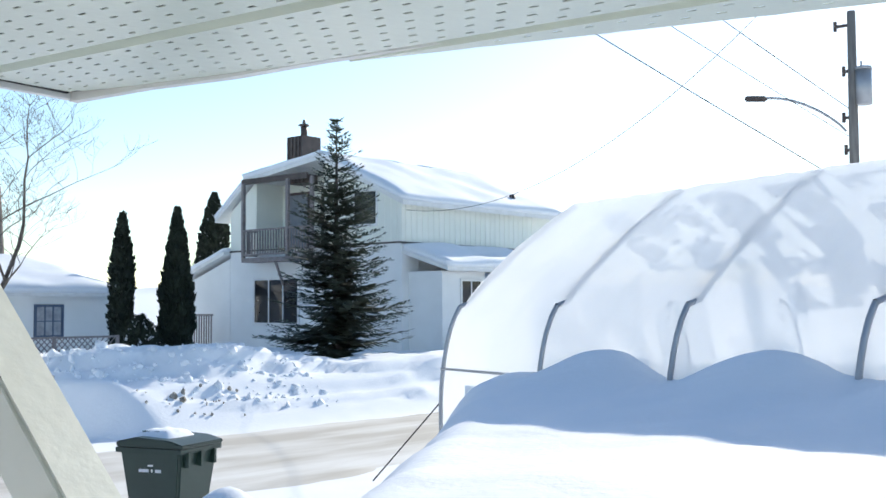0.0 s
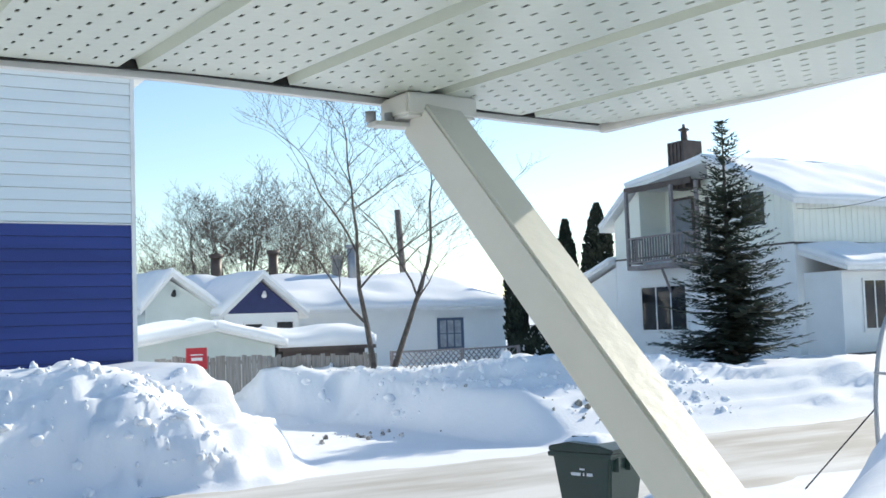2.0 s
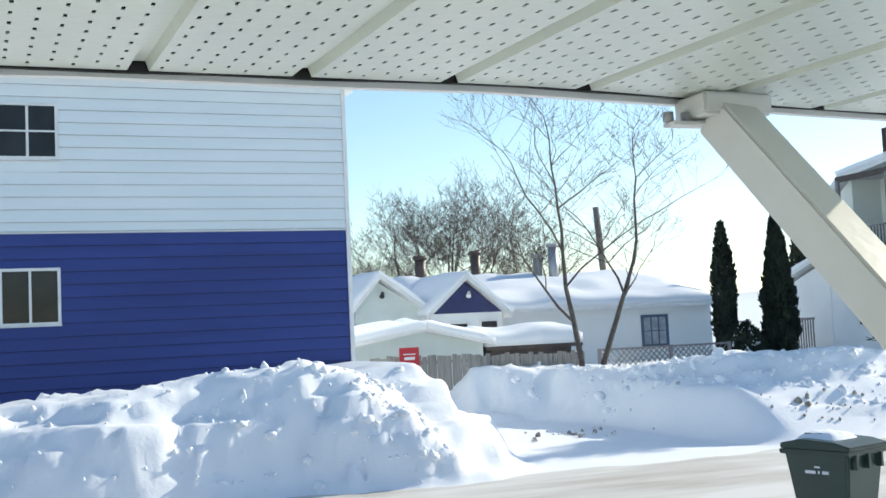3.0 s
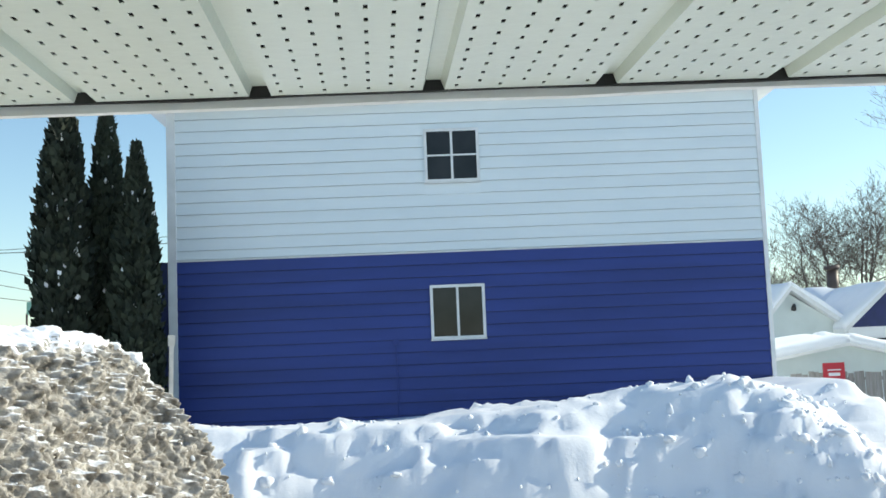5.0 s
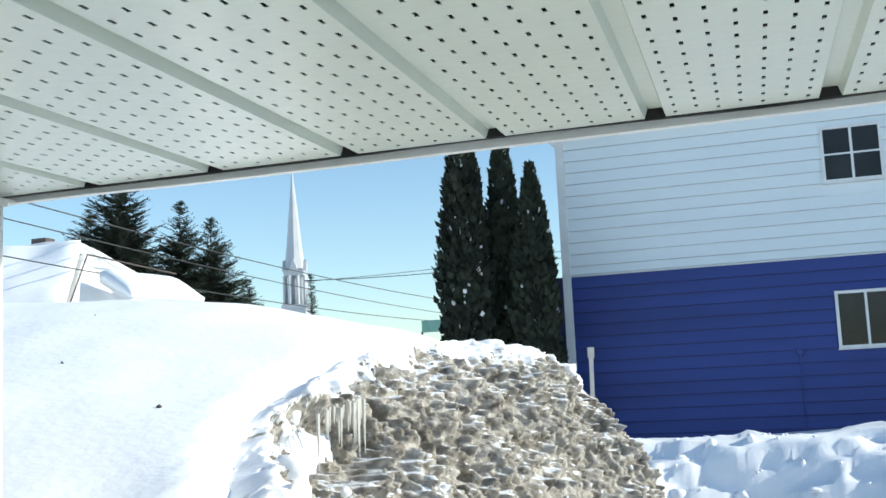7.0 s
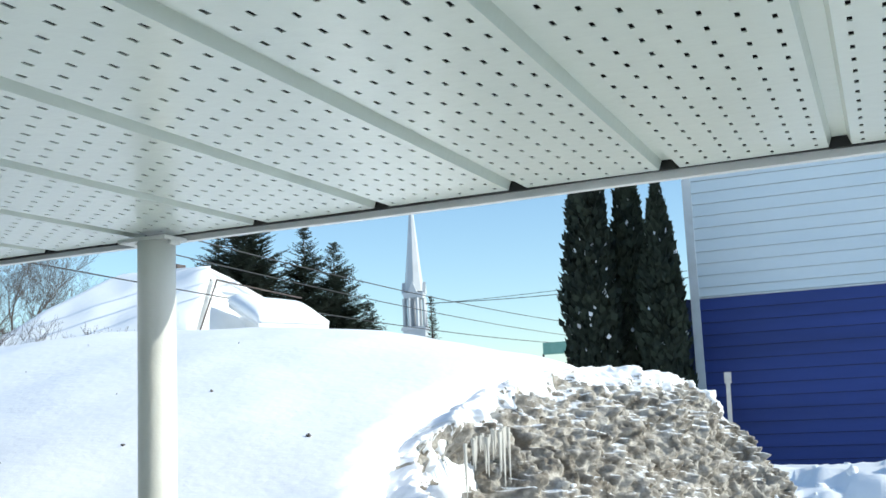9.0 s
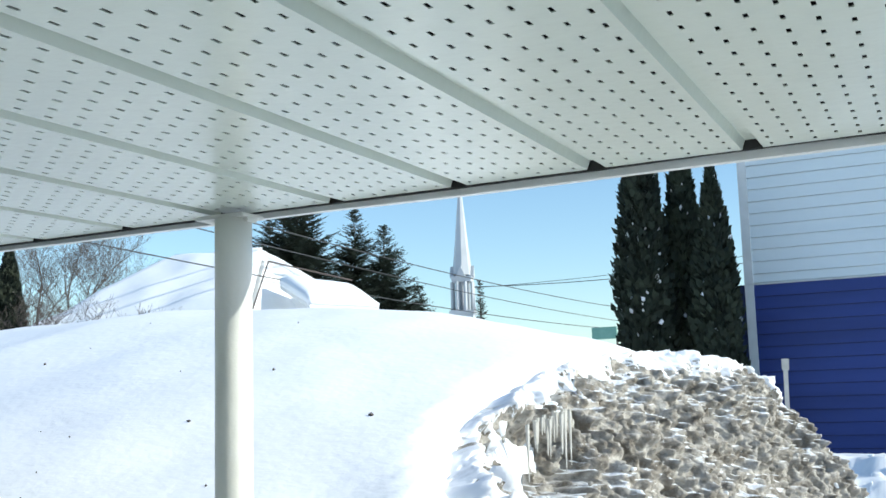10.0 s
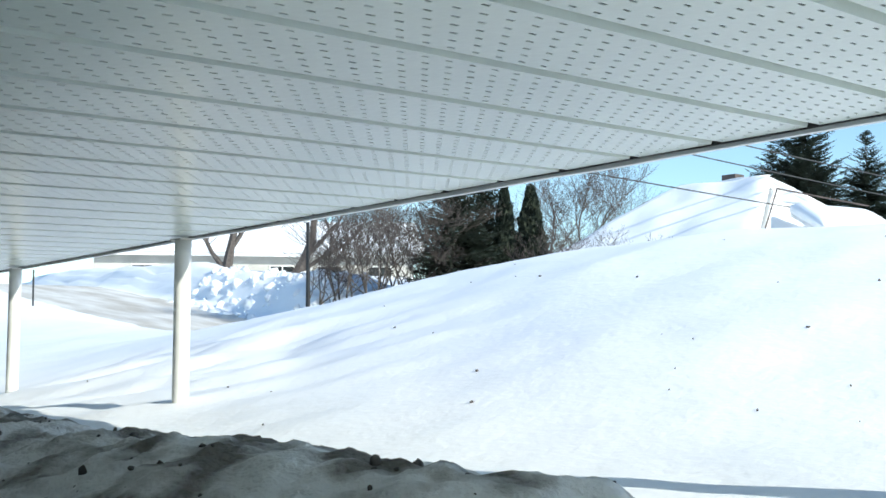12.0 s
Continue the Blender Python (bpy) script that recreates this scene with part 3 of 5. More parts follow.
def balcony_house():
    t = thing("white_house", (0, 0, 0), "white two-storey house with upper balcony and snowy roof", "house")
    XF, YC, YL = 28.6, 25.2, 34.3          # gable face, street corner, far end of the face
    EAVE, PEAK, YP = 5.75, 7.45, 28.8
    W = 9.5
    # lower storey in stucco, upper in cream boards with the balcony cut out of it
    bm = bmesh.new()
    box(bm, XF, XF + W, YC, YL, -0.6, 4.3)
    part("lower_wall", bm, STUCCO, t)
    YB0, YB1 = 29.0, 32.75                 # recess of the balcony
    bm = bmesh.new()
    prism(bm, [(YC, 4.3), (YB0, 4.3), (YB0, PEAK - 0.05), (YP, PEAK), (YC, EAVE)], "x", XF, XF + W)
    part("upper_wall", bm, CREAM, t)
    bm = bmesh.new()
    prism(bm, [(YB1, 4.3), (YL, 4.3), (YL, EAVE + 0.05), (YB1, 6.95)], "x", XF, XF + W)
    part("upper_wall", bm, CREAM, t)
    bm = bmesh.new()
    box(bm, XF + 1.35, XF + W, YB0, YB1, 4.3, 7.1)
    part("balcony_wall", bm, CREAM, t)
    for k in range(12):
        bm = bmesh.new()
        y = YC + 0.2 + 0.3 * k
        box(bm, XF - 0.018, XF + 0.002, y - 0.012, y + 0.012, 4.4, min(EAVE + (y - YC) * 0.46 - 0.1, 7.2))
        part("batten", bm, CREAM, t)
    for k in range(26):
        bm = bmesh.new()
        x = XF + 0.2 + 0.3 * k
        box(bm, x - 0.012, x + 0.012, YC - 0.018, YC + 0.002, 4.3, EAVE - 0.1)
        part("batten", bm, CREAM, t)
    bm = bmesh.new()
    box(bm, XF - 0.03, XF + W, YC - 0.03, YC - 0.003, 4.2, 4.29)
    part("belt_strip", bm, BROWN, t)
    bm = bmesh.new()
    box(bm, XF - 0.03, XF - 0.003, YC, YL, 4.24, 4.3)
    part("belt_strip", bm, BROWN, t)
    # roofs
    for q, nm in (([(XF - 0.45, YP, PEAK + 0.12), (XF + W, YP, PEAK + 0.12), (XF + W, YC - 0.45, EAVE - 0.08), (XF - 0.45, YC - 0.45, EAVE - 0.08)], "roof"),
                  ([(XF - 0.45, YP, PEAK + 0.12), (XF + W, YP, PEAK + 0.12), (XF + W, 33.0, 7.02), (XF - 0.45, 33.0, 7.02)], "roof"),
                  ([(XF - 0.3, 33.0, 7.02), (XF + W, 33.0, 7.02), (XF + W, 34.9, 5.6), (XF - 0.3, 34.9, 5.6)], "roof")):
        bm = bmesh.new()
        roof_quad(bm, q, 0.16)
        part(nm, bm, TRIM, t)
        snow_slab(t, q, 0.30, seed=q[2][1])
    bm = bmesh.new()
    box(bm, XF - 0.50, XF - 0.44, YP + 0.6, 33.05, 6.78, 7.0)
    part("fascia", bm, BROWN, t, "dark brown fascia board over the balcony")
    # balcony
    bal = new("balcony")
    bal.parent = t
    bm = bmesh.new()
    box(bm, XF - 0.75, XF + 1.35, YB0 - 0.2, YB1, 3.78, 3.94, 0.01)
    part("deck", bm, RAILC, bal)
    for z in (4.02, 4.95):
        bm = bmesh.new()
        box(bm, XF - 0.75, XF - 0.70, YB0 - 0.2, YB1, z, z + 0.07)
        part("rail", bm, RAILC, bal)
        bm = bmesh.new()
        box(bm, XF - 0.70, XF, YB1 - 0.05, YB1, z, z + 0.07)
        part("rail", bm, RAILC, bal)
    for k in range(26):
        y = YB0 - 0.15 + k * 0.15
        bm = bmesh.new()
        box(bm, XF - 0.745, XF - 0.705, y - 0.022, y + 0.022, 4.09, 4.95)
        part("baluster", bm, RAILC, bal)
    for k in range(4):
        bm = bmesh.new()
        box(bm, XF - 0.62 + k * 0.16, XF - 0.58 + k * 0.16, YB1 - 0.045, YB1 - 0.005, 4.09, 4.95)
        part("baluster", bm, RAILC, bal)
    for y in (YB0 - 0.1, YB1 - 0.06, 30.2):
        bm = bmesh.new()
        box(bm, XF - 0.76, XF - 0.64, y - 0.06, y + 0.06, 3.94, 6.8)
        part("balcony_post", bm, RAILC, bal)
    bm = bmesh.new()
    tube(bm, (XF, 31.2, 2.9), (XF - 0.68, 30.9, 3.8), 0.06, 0.06, 6)
    part("strut", bm, RAILC, bal)
    window_unit(t, 31.15, 32.4, 4.0, 6.55, XF + 1.33, 0.1, (1, 1), BROWN, 0.10, "x", mat("door glass", (0.20, 0.22, 0.26), 0.1, (0.26, 0.28, 0.31), 2))
    window_unit(t, 29.5, 30.5, 4.3, 6.4, XF + 1.33, 0.1, (2, 1), BROWN, 0.09, "x")
    window_unit(t, 26.3, 27.5, 4.9, 6.2, XF, 0.1, (1, 1), TRIM, 0.08, "x")
    window_unit(t, 30.3, 32.9, 1.4, 3.2, XF, 0.1, (3, 1), TRIM, 0.09, "x")
    # chimney in brown ribbed metal
    ch = new("chimney")
    ch.parent = t
    bm = bmesh.new()
    box(bm, XF + 0.6, XF + 1.5, 30.75, 31.65, 6.8, 8.62)
    part("casing", bm, BROWN, ch)
    for k in range(5):
        bm = bmesh.new()
        box(bm, XF + 0.56, XF + 0.598, 30.75 + k * 0.2, 30.83 + k * 0.2, 6.8, 8.6)
        part("casing_rib", bm, BROWN, ch)
    bm = bmesh.new()
    tube(bm, (XF + 1.05, 31.2, 8.6), (XF + 1.05, 31.2, 9.05), 0.13, 0.13, 10)
    tube(bm, (XF + 1.05, 31.2, 9.08), (XF + 1.05, 31.2, 9.14), 0.22, 0.20, 10)
    tube(bm, (XF + 1.05, 31.2, 9.14), (XF + 1.05, 31.2, 9.32), 0.07, 0.05, 8)
    part("flue", bm, BROWN, ch)
    # lean-to on the far side
    an = new("lean_to")
    an.parent = t
    bm = bmesh.new()
    prism(bm, [(YL, -0.5), (36.9, -0.5), (36.9, 3.1), (YL, 4.0)], "x", XF - 0.02, XF + 5)
    part("wall", bm, STUCCO, an)
    q = [(XF - 0.35, YL, 4.28), (XF + 5.2, YL, 4.28), (XF + 5.2, 37.35, 3.25), (XF - 0.35, 37.35, 3.25)]
    bm = bmesh.new()
    roof_quad(bm, q, 0.14)
    part("roof", bm, TRIM, an)
    snow_slab(an, q, 0.32, seed=4)
    for k in range(9):
        bm = bmesh.new()
        box(bm, XF - 0.9, XF - 0.86, 34.35 + k * 0.15, 34.39 + k * 0.15, 0.6, 1.75)
        part("step_baluster", bm, RAILC, an)
    bm = bmesh.new()
    box(bm, XF - 0.92, XF - 0.84, 34.3, 35.65, 1.75, 1.83)
    part("step_rail", bm, RAILC, an)
    # porch wing on the street side
    pw = new("porch_wing")
    pw.parent = t
    bm = bmesh.new()
    box(bm, XF + 0.35, XF + 8.6, YC - 1.5, YC, -0.6, 3.25)
    part("wall", bm, STUCCO, pw)
    q = [(XF + 0.1, YC, 4.0), (XF + 8.9, YC, 4.0), (XF + 8.9, YC - 1.95, 3.38), (XF + 0.1, YC - 1.95, 3.38)]
    bm = bmesh.new()
    roof_quad(bm, q, 0.14)
    part("roof", bm, TRIM, pw)
    snow_slab(pw, q, 0.45, seed=9)
    window_unit(t, XF + 1.3, XF + 2.5, 1.3, 3.0, YC - 1.5, 0.1, (2, 1), TRIM, 0.08)
    bm = bmesh.new()
    box(bm, XF + 2.7, XF + 4.2, YC - 1.62, YC - 1.5, 2.95, 3.22, 0.01)
    box(bm, XF + 2.7, XF + 2.85, YC - 1.6, YC - 1.5, 0.4, 2.95)
    part("door_surround", bm, mat("grey blue door trim", (0.30, 0.36, 0.45), 0.6), pw)
    bm = bmesh.new()
    box(bm, XF + 0.4, XF + 4.6, YC - 2.2, YC - 1.55, 0.2, 0.62)
    part("dark_deck", bm, BROWN, pw)
    bm = bmesh.new()
    tube(bm, (XF + 7.0, 25.6, 5.7), (XF + 7.0, 25.6, 6.45), 0.12, 0.12, 8)
    part("vent_pipe", bm, BROWN, t)
    return t


balcony_house()


# ---- low white house with a fence behind the far bank ----
def bungalow():
    t = thing("bungalow", (0, 0, 0), "low white house with snow-covered roof and navy gable", "house")
    Y = 36.0
    bm = bmesh.new()
    box(bm, 13.0, 24.3, Y, Y + 8, -0.4, 2.62)
    part("wall", bm, STUCCO, t)
    q = [(12.6, Y - 0.4, 2.62), (24.7, Y - 0.4, 2.62), (23.4, Y + 4.2, 3.85), (12.6, Y + 4.2, 3.85)]
    bm = bmesh.new()
    roof_quad(bm, q, 0.13)
    part("roof", bm, TRIM, t)
    snow_slab(t, q, 0.45, seed=2)
    q = [(12.6, Y + 8.4, 2.62), (24.7, Y + 8.4, 2.62), (23.4, Y + 4.2, 3.85), (12.6, Y + 4.2, 3.85)]
    bm = bmesh.new()
    roof_quad(bm, q, 0.13)
    part("roof", bm, TRIM, t)
    window_unit(t, 21.2, 22.35, 1.02, 2.22, Y, 0.1, (3, 2), mat("dark blue window paint", (0.08, 0.11, 0.17), 0.5), 0.1, "y", mat("curtained glass", (0.42, 0.45, 0.5), 0.2, (0.25, 0.27, 0.3), 3))
    window_unit(t, 15.4, 16.5, 1.5, 2.1, Y, 0.1, (2, 1))
    for x0, x1, xp, zp, ze, yy, gm in ((9.7, 12.4, 10.75, 3.95, 2.8, 35.2, GREENS), (12.1, 15.2, 13.6, 3.85, 2.55, 34.6, NAVY)):
        g = new("gable_wing")
        g.parent = t
        bm = bmesh.new()
        box(bm, x0 + 0.25, x1 - 0.25, yy, Y + 3, -0.4, ze)
        part("wall", bm, STUCCO if gm is NAVY else GREENS, g)
        bm = bmesh.new()
        prism(bm, [(x0 + 0.25, ze), (x1 - 0.25, ze), (xp, zp - 0.25)], "y", yy - 0.02, yy + 0.2)
        part("gable", bm, gm, g)
        for xa in (x0, x1):
            q = [(xp, yy - 0.35, zp), (xp, Y + 4, zp), (xa, Y + 4, ze - 0.05), (xa, yy - 0.35, ze - 0.05)]
            bm = bmesh.new()
            roof_quad(bm, q, 0.16)
            part("roof", bm, TRIM, g)
            snow_slab(g, q, 0.28, seed=xa)
        bm = bmesh.new()
        tube(bm, (xp + 0.05, yy - 0.25, zp - 0.75), (xp + 0.12, yy - 0.12, zp - 0.6), 0.09, 0.05, 8)
        part("yard_lamp", bm, BLACK if gm is GREENS else TRIM, g)
    window_unit(t, 13.0, 13.7, 1.3, 2.25, 34.6, 0.1, (1, 1))
    window_unit(t, 14.1, 14.8, 1.0, 2.3, 34.6, 0.1, (1, 1))
    for x, y, z0, z1, r, mm in ((14.0, Y + 4, 3.6, 4.75, 0.22, BROWN), (16.3, Y + 4, 3.6, 4.9, 0.2, BROWN), (18.8, Y + 3.6, 3.5, 4.7, 0.19, GREYW), (19.4, Y + 3.4, 3.4, 5.1, 0.21, GREYM)):
        bm = bmesh.new()
        tube(bm, (x, y, z0), (x, y, z1), r, r, 8)
        tube(bm, (x, y, z1), (x, y, z1 + 0.15), r * 1.3, r * 1.3, 8)
        part("chimney", bm, mm, t)
    return t


bungalow()


def garden_shed():
    t = thing("garden_shed", (0, 0, 0), "low pale green shed under a thick snow cap", "shed")
    bm = bmesh.new()
    prism(bm, [(7.3, -0.2), (11.0, -0.2), (11.0, 1.62), (9.35, 2.02), (7.3, 1.7)], "y", 27.0, 29.6)
    part("wall", bm, GREENS, t)
    for a, b in (((9.35, 2.06), (7.1, 1.68)), ((9.35, 2.06), (11.25, 1.60))):
        q = [(a[0], 26.75, a[1]), (a[0], 29.8, a[1]), (b[0], 29.8, b[1]), (b[0], 26.75, b[1])]
        bm = bmesh.new()
        roof_quad(bm, q, 0.07)
        part("roof", bm, TRIM, t)
        snow_slab(t, q, 0.34, seed=b[0])
    return t


def wood_shelter():
    t = thing("wood_shelter", (0, 0, 0), "low brown wooden shelter under a pillow of snow", "shed")
    bm = bmesh.new()
    box(bm, 11.3, 13.7, 27.2, 28.8, 0.0, 1.45)
    part("wall", bm, BROWN, t)
    q = [(11.1, 27.0, 1.5), (13.95, 27.0, 1.5), (13.95, 29.0, 1.62), (11.1, 29.0, 1.62)]
    bm = bmesh.new()
    roof_quad(bm, q, 0.1)
    part("roof", bm, BROWN, t)
    snow_slab(t, q, 0.5, seed=12)
    return t


garden_shed()
wood_shelter()


def plank_fence():
    t = thing("plank_fence", (0, 0, 0), "weathered grey plank fence half buried in snow", "fence")
    rs = random.Random(4)
    x, n = 7.35, 0
    while x < 12.9:
        bm = bmesh.new()
        h = 1.42 + rs.uniform(-0.04, 0.04) - 0.015 * n * 0.2
        lean = rs.uniform(-0.012, 0.012)
        box(bm, -0.058, 0.058, -0.011, 0.011, -0.6, h, 0.0, pose(x, 25.0, 0, 0, math.degrees(lean), 0))
        part("plank", bm, GREYW, t)
        x += 0.128
        n += 1
    for z in (0.5, 1.2):
        bm = bmesh.new()
        box(bm, 7.3, 12.9, 25.02, 25.07, z, z + 0.08)
        part("rail", bm, GREYW, t)
    return t


plank_fence()


def lattice_fence():
    t = thing("lattice_fence", (0, 0, 0), "low dark lattice fence half buried in snow", "fence")
    X0, X1, Y, Z0, Z1 = 13.3, 17.2, 24.9, 0.5, 1.28
    bm = bmesh.new()
    box(bm, X0, X1, Y - 0.02, Y + 0.02, Z1, Z1 + 0.05)
    part("rail", bm, RAILC, t)
    for x in (X0, 15.4, X1):
        bm = bmesh.new()
        box(bm, x - 0.04, x + 0.04, Y - 0.03, Y + 0.03, -0.2, Z1 + 0.06)
        part("post", bm, RAILC, t)
    h = Z1 - Z0
    for s in (-1, 1):
        k = X0
        while k < X1 - h:
            bm = bmesh.new()
            a, b = ((k, Z0), (k + h, Z1)) if s > 0 else ((k + h, Z0), (k, Z1))
            tube(bm, (a[0], Y + 0.006 * s, a[1]), (b[0], Y + 0.006 * s, b[1]), 0.014, 0.014, 4)
            part("lath", bm, RAILC, t)
            k += 0.16
    return t


lattice_fence()


def red_sign():
    t = thing("red_sign", (0, 0, 0), "square red notice board with a white word, on the fence", "sign")
    bm = bmesh.new()
    box(bm, 7.98, 8.47, 24.90, 24.93, 1.12, 1.62, 0.005)
    part("board", bm, RED, t)
    for i, (z, w) in enumerate(((1.46, 0.30), (1.36, 0.26))):
        bm = bmesh.new()
        box(bm, 8.225 - w / 2, 8.225 + w / 2, 24.893, 24.897, z - (0.012 if i == 0 else 0.035), z + (0.012 if i == 0 else 0.035))
        part("print_bar", bm, MARK, t)
    return t


red_sign()


# ---- car shelter ----
def car_shelter():
    """Arched tube frame with a tarpaulin; local x across, y along to the back."""
    t = thing("car_shelter", (11.36, 7.04, 0.0), "white tarpaulin winter car shelter on an arched steel frame", "shelter", rz=-20.5)
    def prof(u):
        """Half profile: from the ground at 1.75 m out, up the bowed side to the ridge."""
        pts = [(1.72, -0.3), (1.76, 0.6), (1.74, 1.2), (1.62, 1.75), (1.38, 2.12), (1.0, 2.46), (0.5, 2.84), (0.0, 3.16)]
        f = u * (len(pts) - 1)
        i = min(int(f), len(pts) - 2)
        g = f - i
        p0, p1, p2, p3 = pts[max(i - 1, 0)], pts[i], pts[i + 1], pts[min(i + 2, len(pts) - 1)]
        cr = lambda a, b, c, d: 0.5 * (2 * b + (c - a) * g + (2 * a - 5 * b + 4 * c - d) * g * g + (3 * b - a - 3 * c + d) * g ** 3)
        return cr(p0[0], p1[0], p2[0], p3[0]), cr(p0[1], p1[1], p2[1], p3[1])
    # The rear bays are unseen, added to stretch the shadow over the drift.
    L, gap = 10.8, 1.8
    nv, nu = 144, 22
    for side in (-1, 1):
        V, F = [], []
        for j in range(nv + 1):
            y = -L * j / nv
            for i in range(nu + 1):
                u = i / nu
                x, z = prof(u)
                sag = math.sin(math.pi * ((-y / gap) % 1.0)) ** 2 * 0.05 * math.sin(math.pi * min(1, u * 1.15))
                w = 0.02 * noise.noise((u * 6, y * 2.5, side)) + 0.012 * noise.noise((u * 16, y * 6, side))
                V.append((side * (x - sag * 0.5 + w), y, z - sag + w))
        for j in range(nv):
            for i in range(nu):
                a = j * (nu + 1) + i
                F.append((a, a + 1, a + nu + 2, a + nu + 1))
        ob = raw("tarpaulin", V, F, TARP, t, True)
    for k in range(7):
        for side in (-1, 1):
            bm = bmesh.new()
            prev = None
            for i in range(25 if side < 0 else 14):
                x, z = prof(i / 24)
                o = 0.026 if i < 13 else -0.035
                p = (side * (x + o), -gap * k, z + o)
                if prev:
                    tube(bm, prev, p, 0.024, 0.024, 8, False)
                prev = p
            part("frame_hoop", bm, GREYM, t)
    # front end wall with seam, window and folded door
    V, F = [], []
    n = 16
    for i in range(n + 1):
        x, z = prof(i / n)
        V += [(-x, 0.0, z), (x, 0.0, z)]
    for i in range(n):
        F.append((2 * i, 2 * i + 1, 2 * i + 3, 2 * i + 2))
    raw("end_wall", V, F, TARP, t)
    bm = bmesh.new()
    box(bm, -1.80, -1.77, -1.78, -0.02, 1.30, 1.325)
    part("seam_bar", bm, GREYM, t)
    bm = bmesh.new()
    box(bm, -1.785, -1.772, -0.95, -0.5, 0.82, 1.16)
    part("clear_window", bm, mat("clear vinyl", (0.62, 0.70, 0.78), 0.2), t)
    bm = bmesh.new()
    tube(bm, (-1.78, 0.02, 0.95), (-2.35, 0.5, 0.1), 0.008, 0.008, 5)
    part("guy_rope", bm, BLACK, t)
    # snow lying on the roof between the hoops
    for k, (u0, u1, th) in enumerate(((0.70, 0.93, 0.02), (0.50, 0.96, 0.05), (0.55, 0.96, 0.045), (0.60, 0.96, 0.04))):
        V, F = [], []
        A, B = 22, 22
        for j in range(A + 1):
            for i in range(B + 1):
                fy, fu = j / A, i / B
                lo = u0 + 0.07 * noise.noise((fy * 4, k * 3.3, 1))
                u = lo + (u1 - lo) * fu
                x, z = prof(u)
                y = -gap * (k + 0.05 + 0.9 * fy)
                sag = math.sin(math.pi * ((-y / gap) % 1.0)) ** 2 * 0.05 * math.sin(math.pi * min(1, u * 1.15))
                e = min(fy, 1 - fy, fu, 1 - fu)
                h = th * min(1, e * 7) * (0.6 + 0.9 * noise.noise((fy * 5, fu * 5, k))) - 0.02 * (e < 0.02)
                V.append((x - sag * 0.5, y, z - sag + 0.014 + h))
        for j in range(A):
            for i in range(B):
                a = j * (B + 1) + i
                if noise.noise((j * 0.16, i * 0.16, k * 5.1)) + 0.5 * noise.noise((j * 0.5, i * 0.5, k)) > -0.12:
                    F.append((a, a + B + 1, a + B + 2, a + 1))
        ob = raw("roof_snow", V, F, ROOF_SNOW, t, True)
    return t


car_shelter()


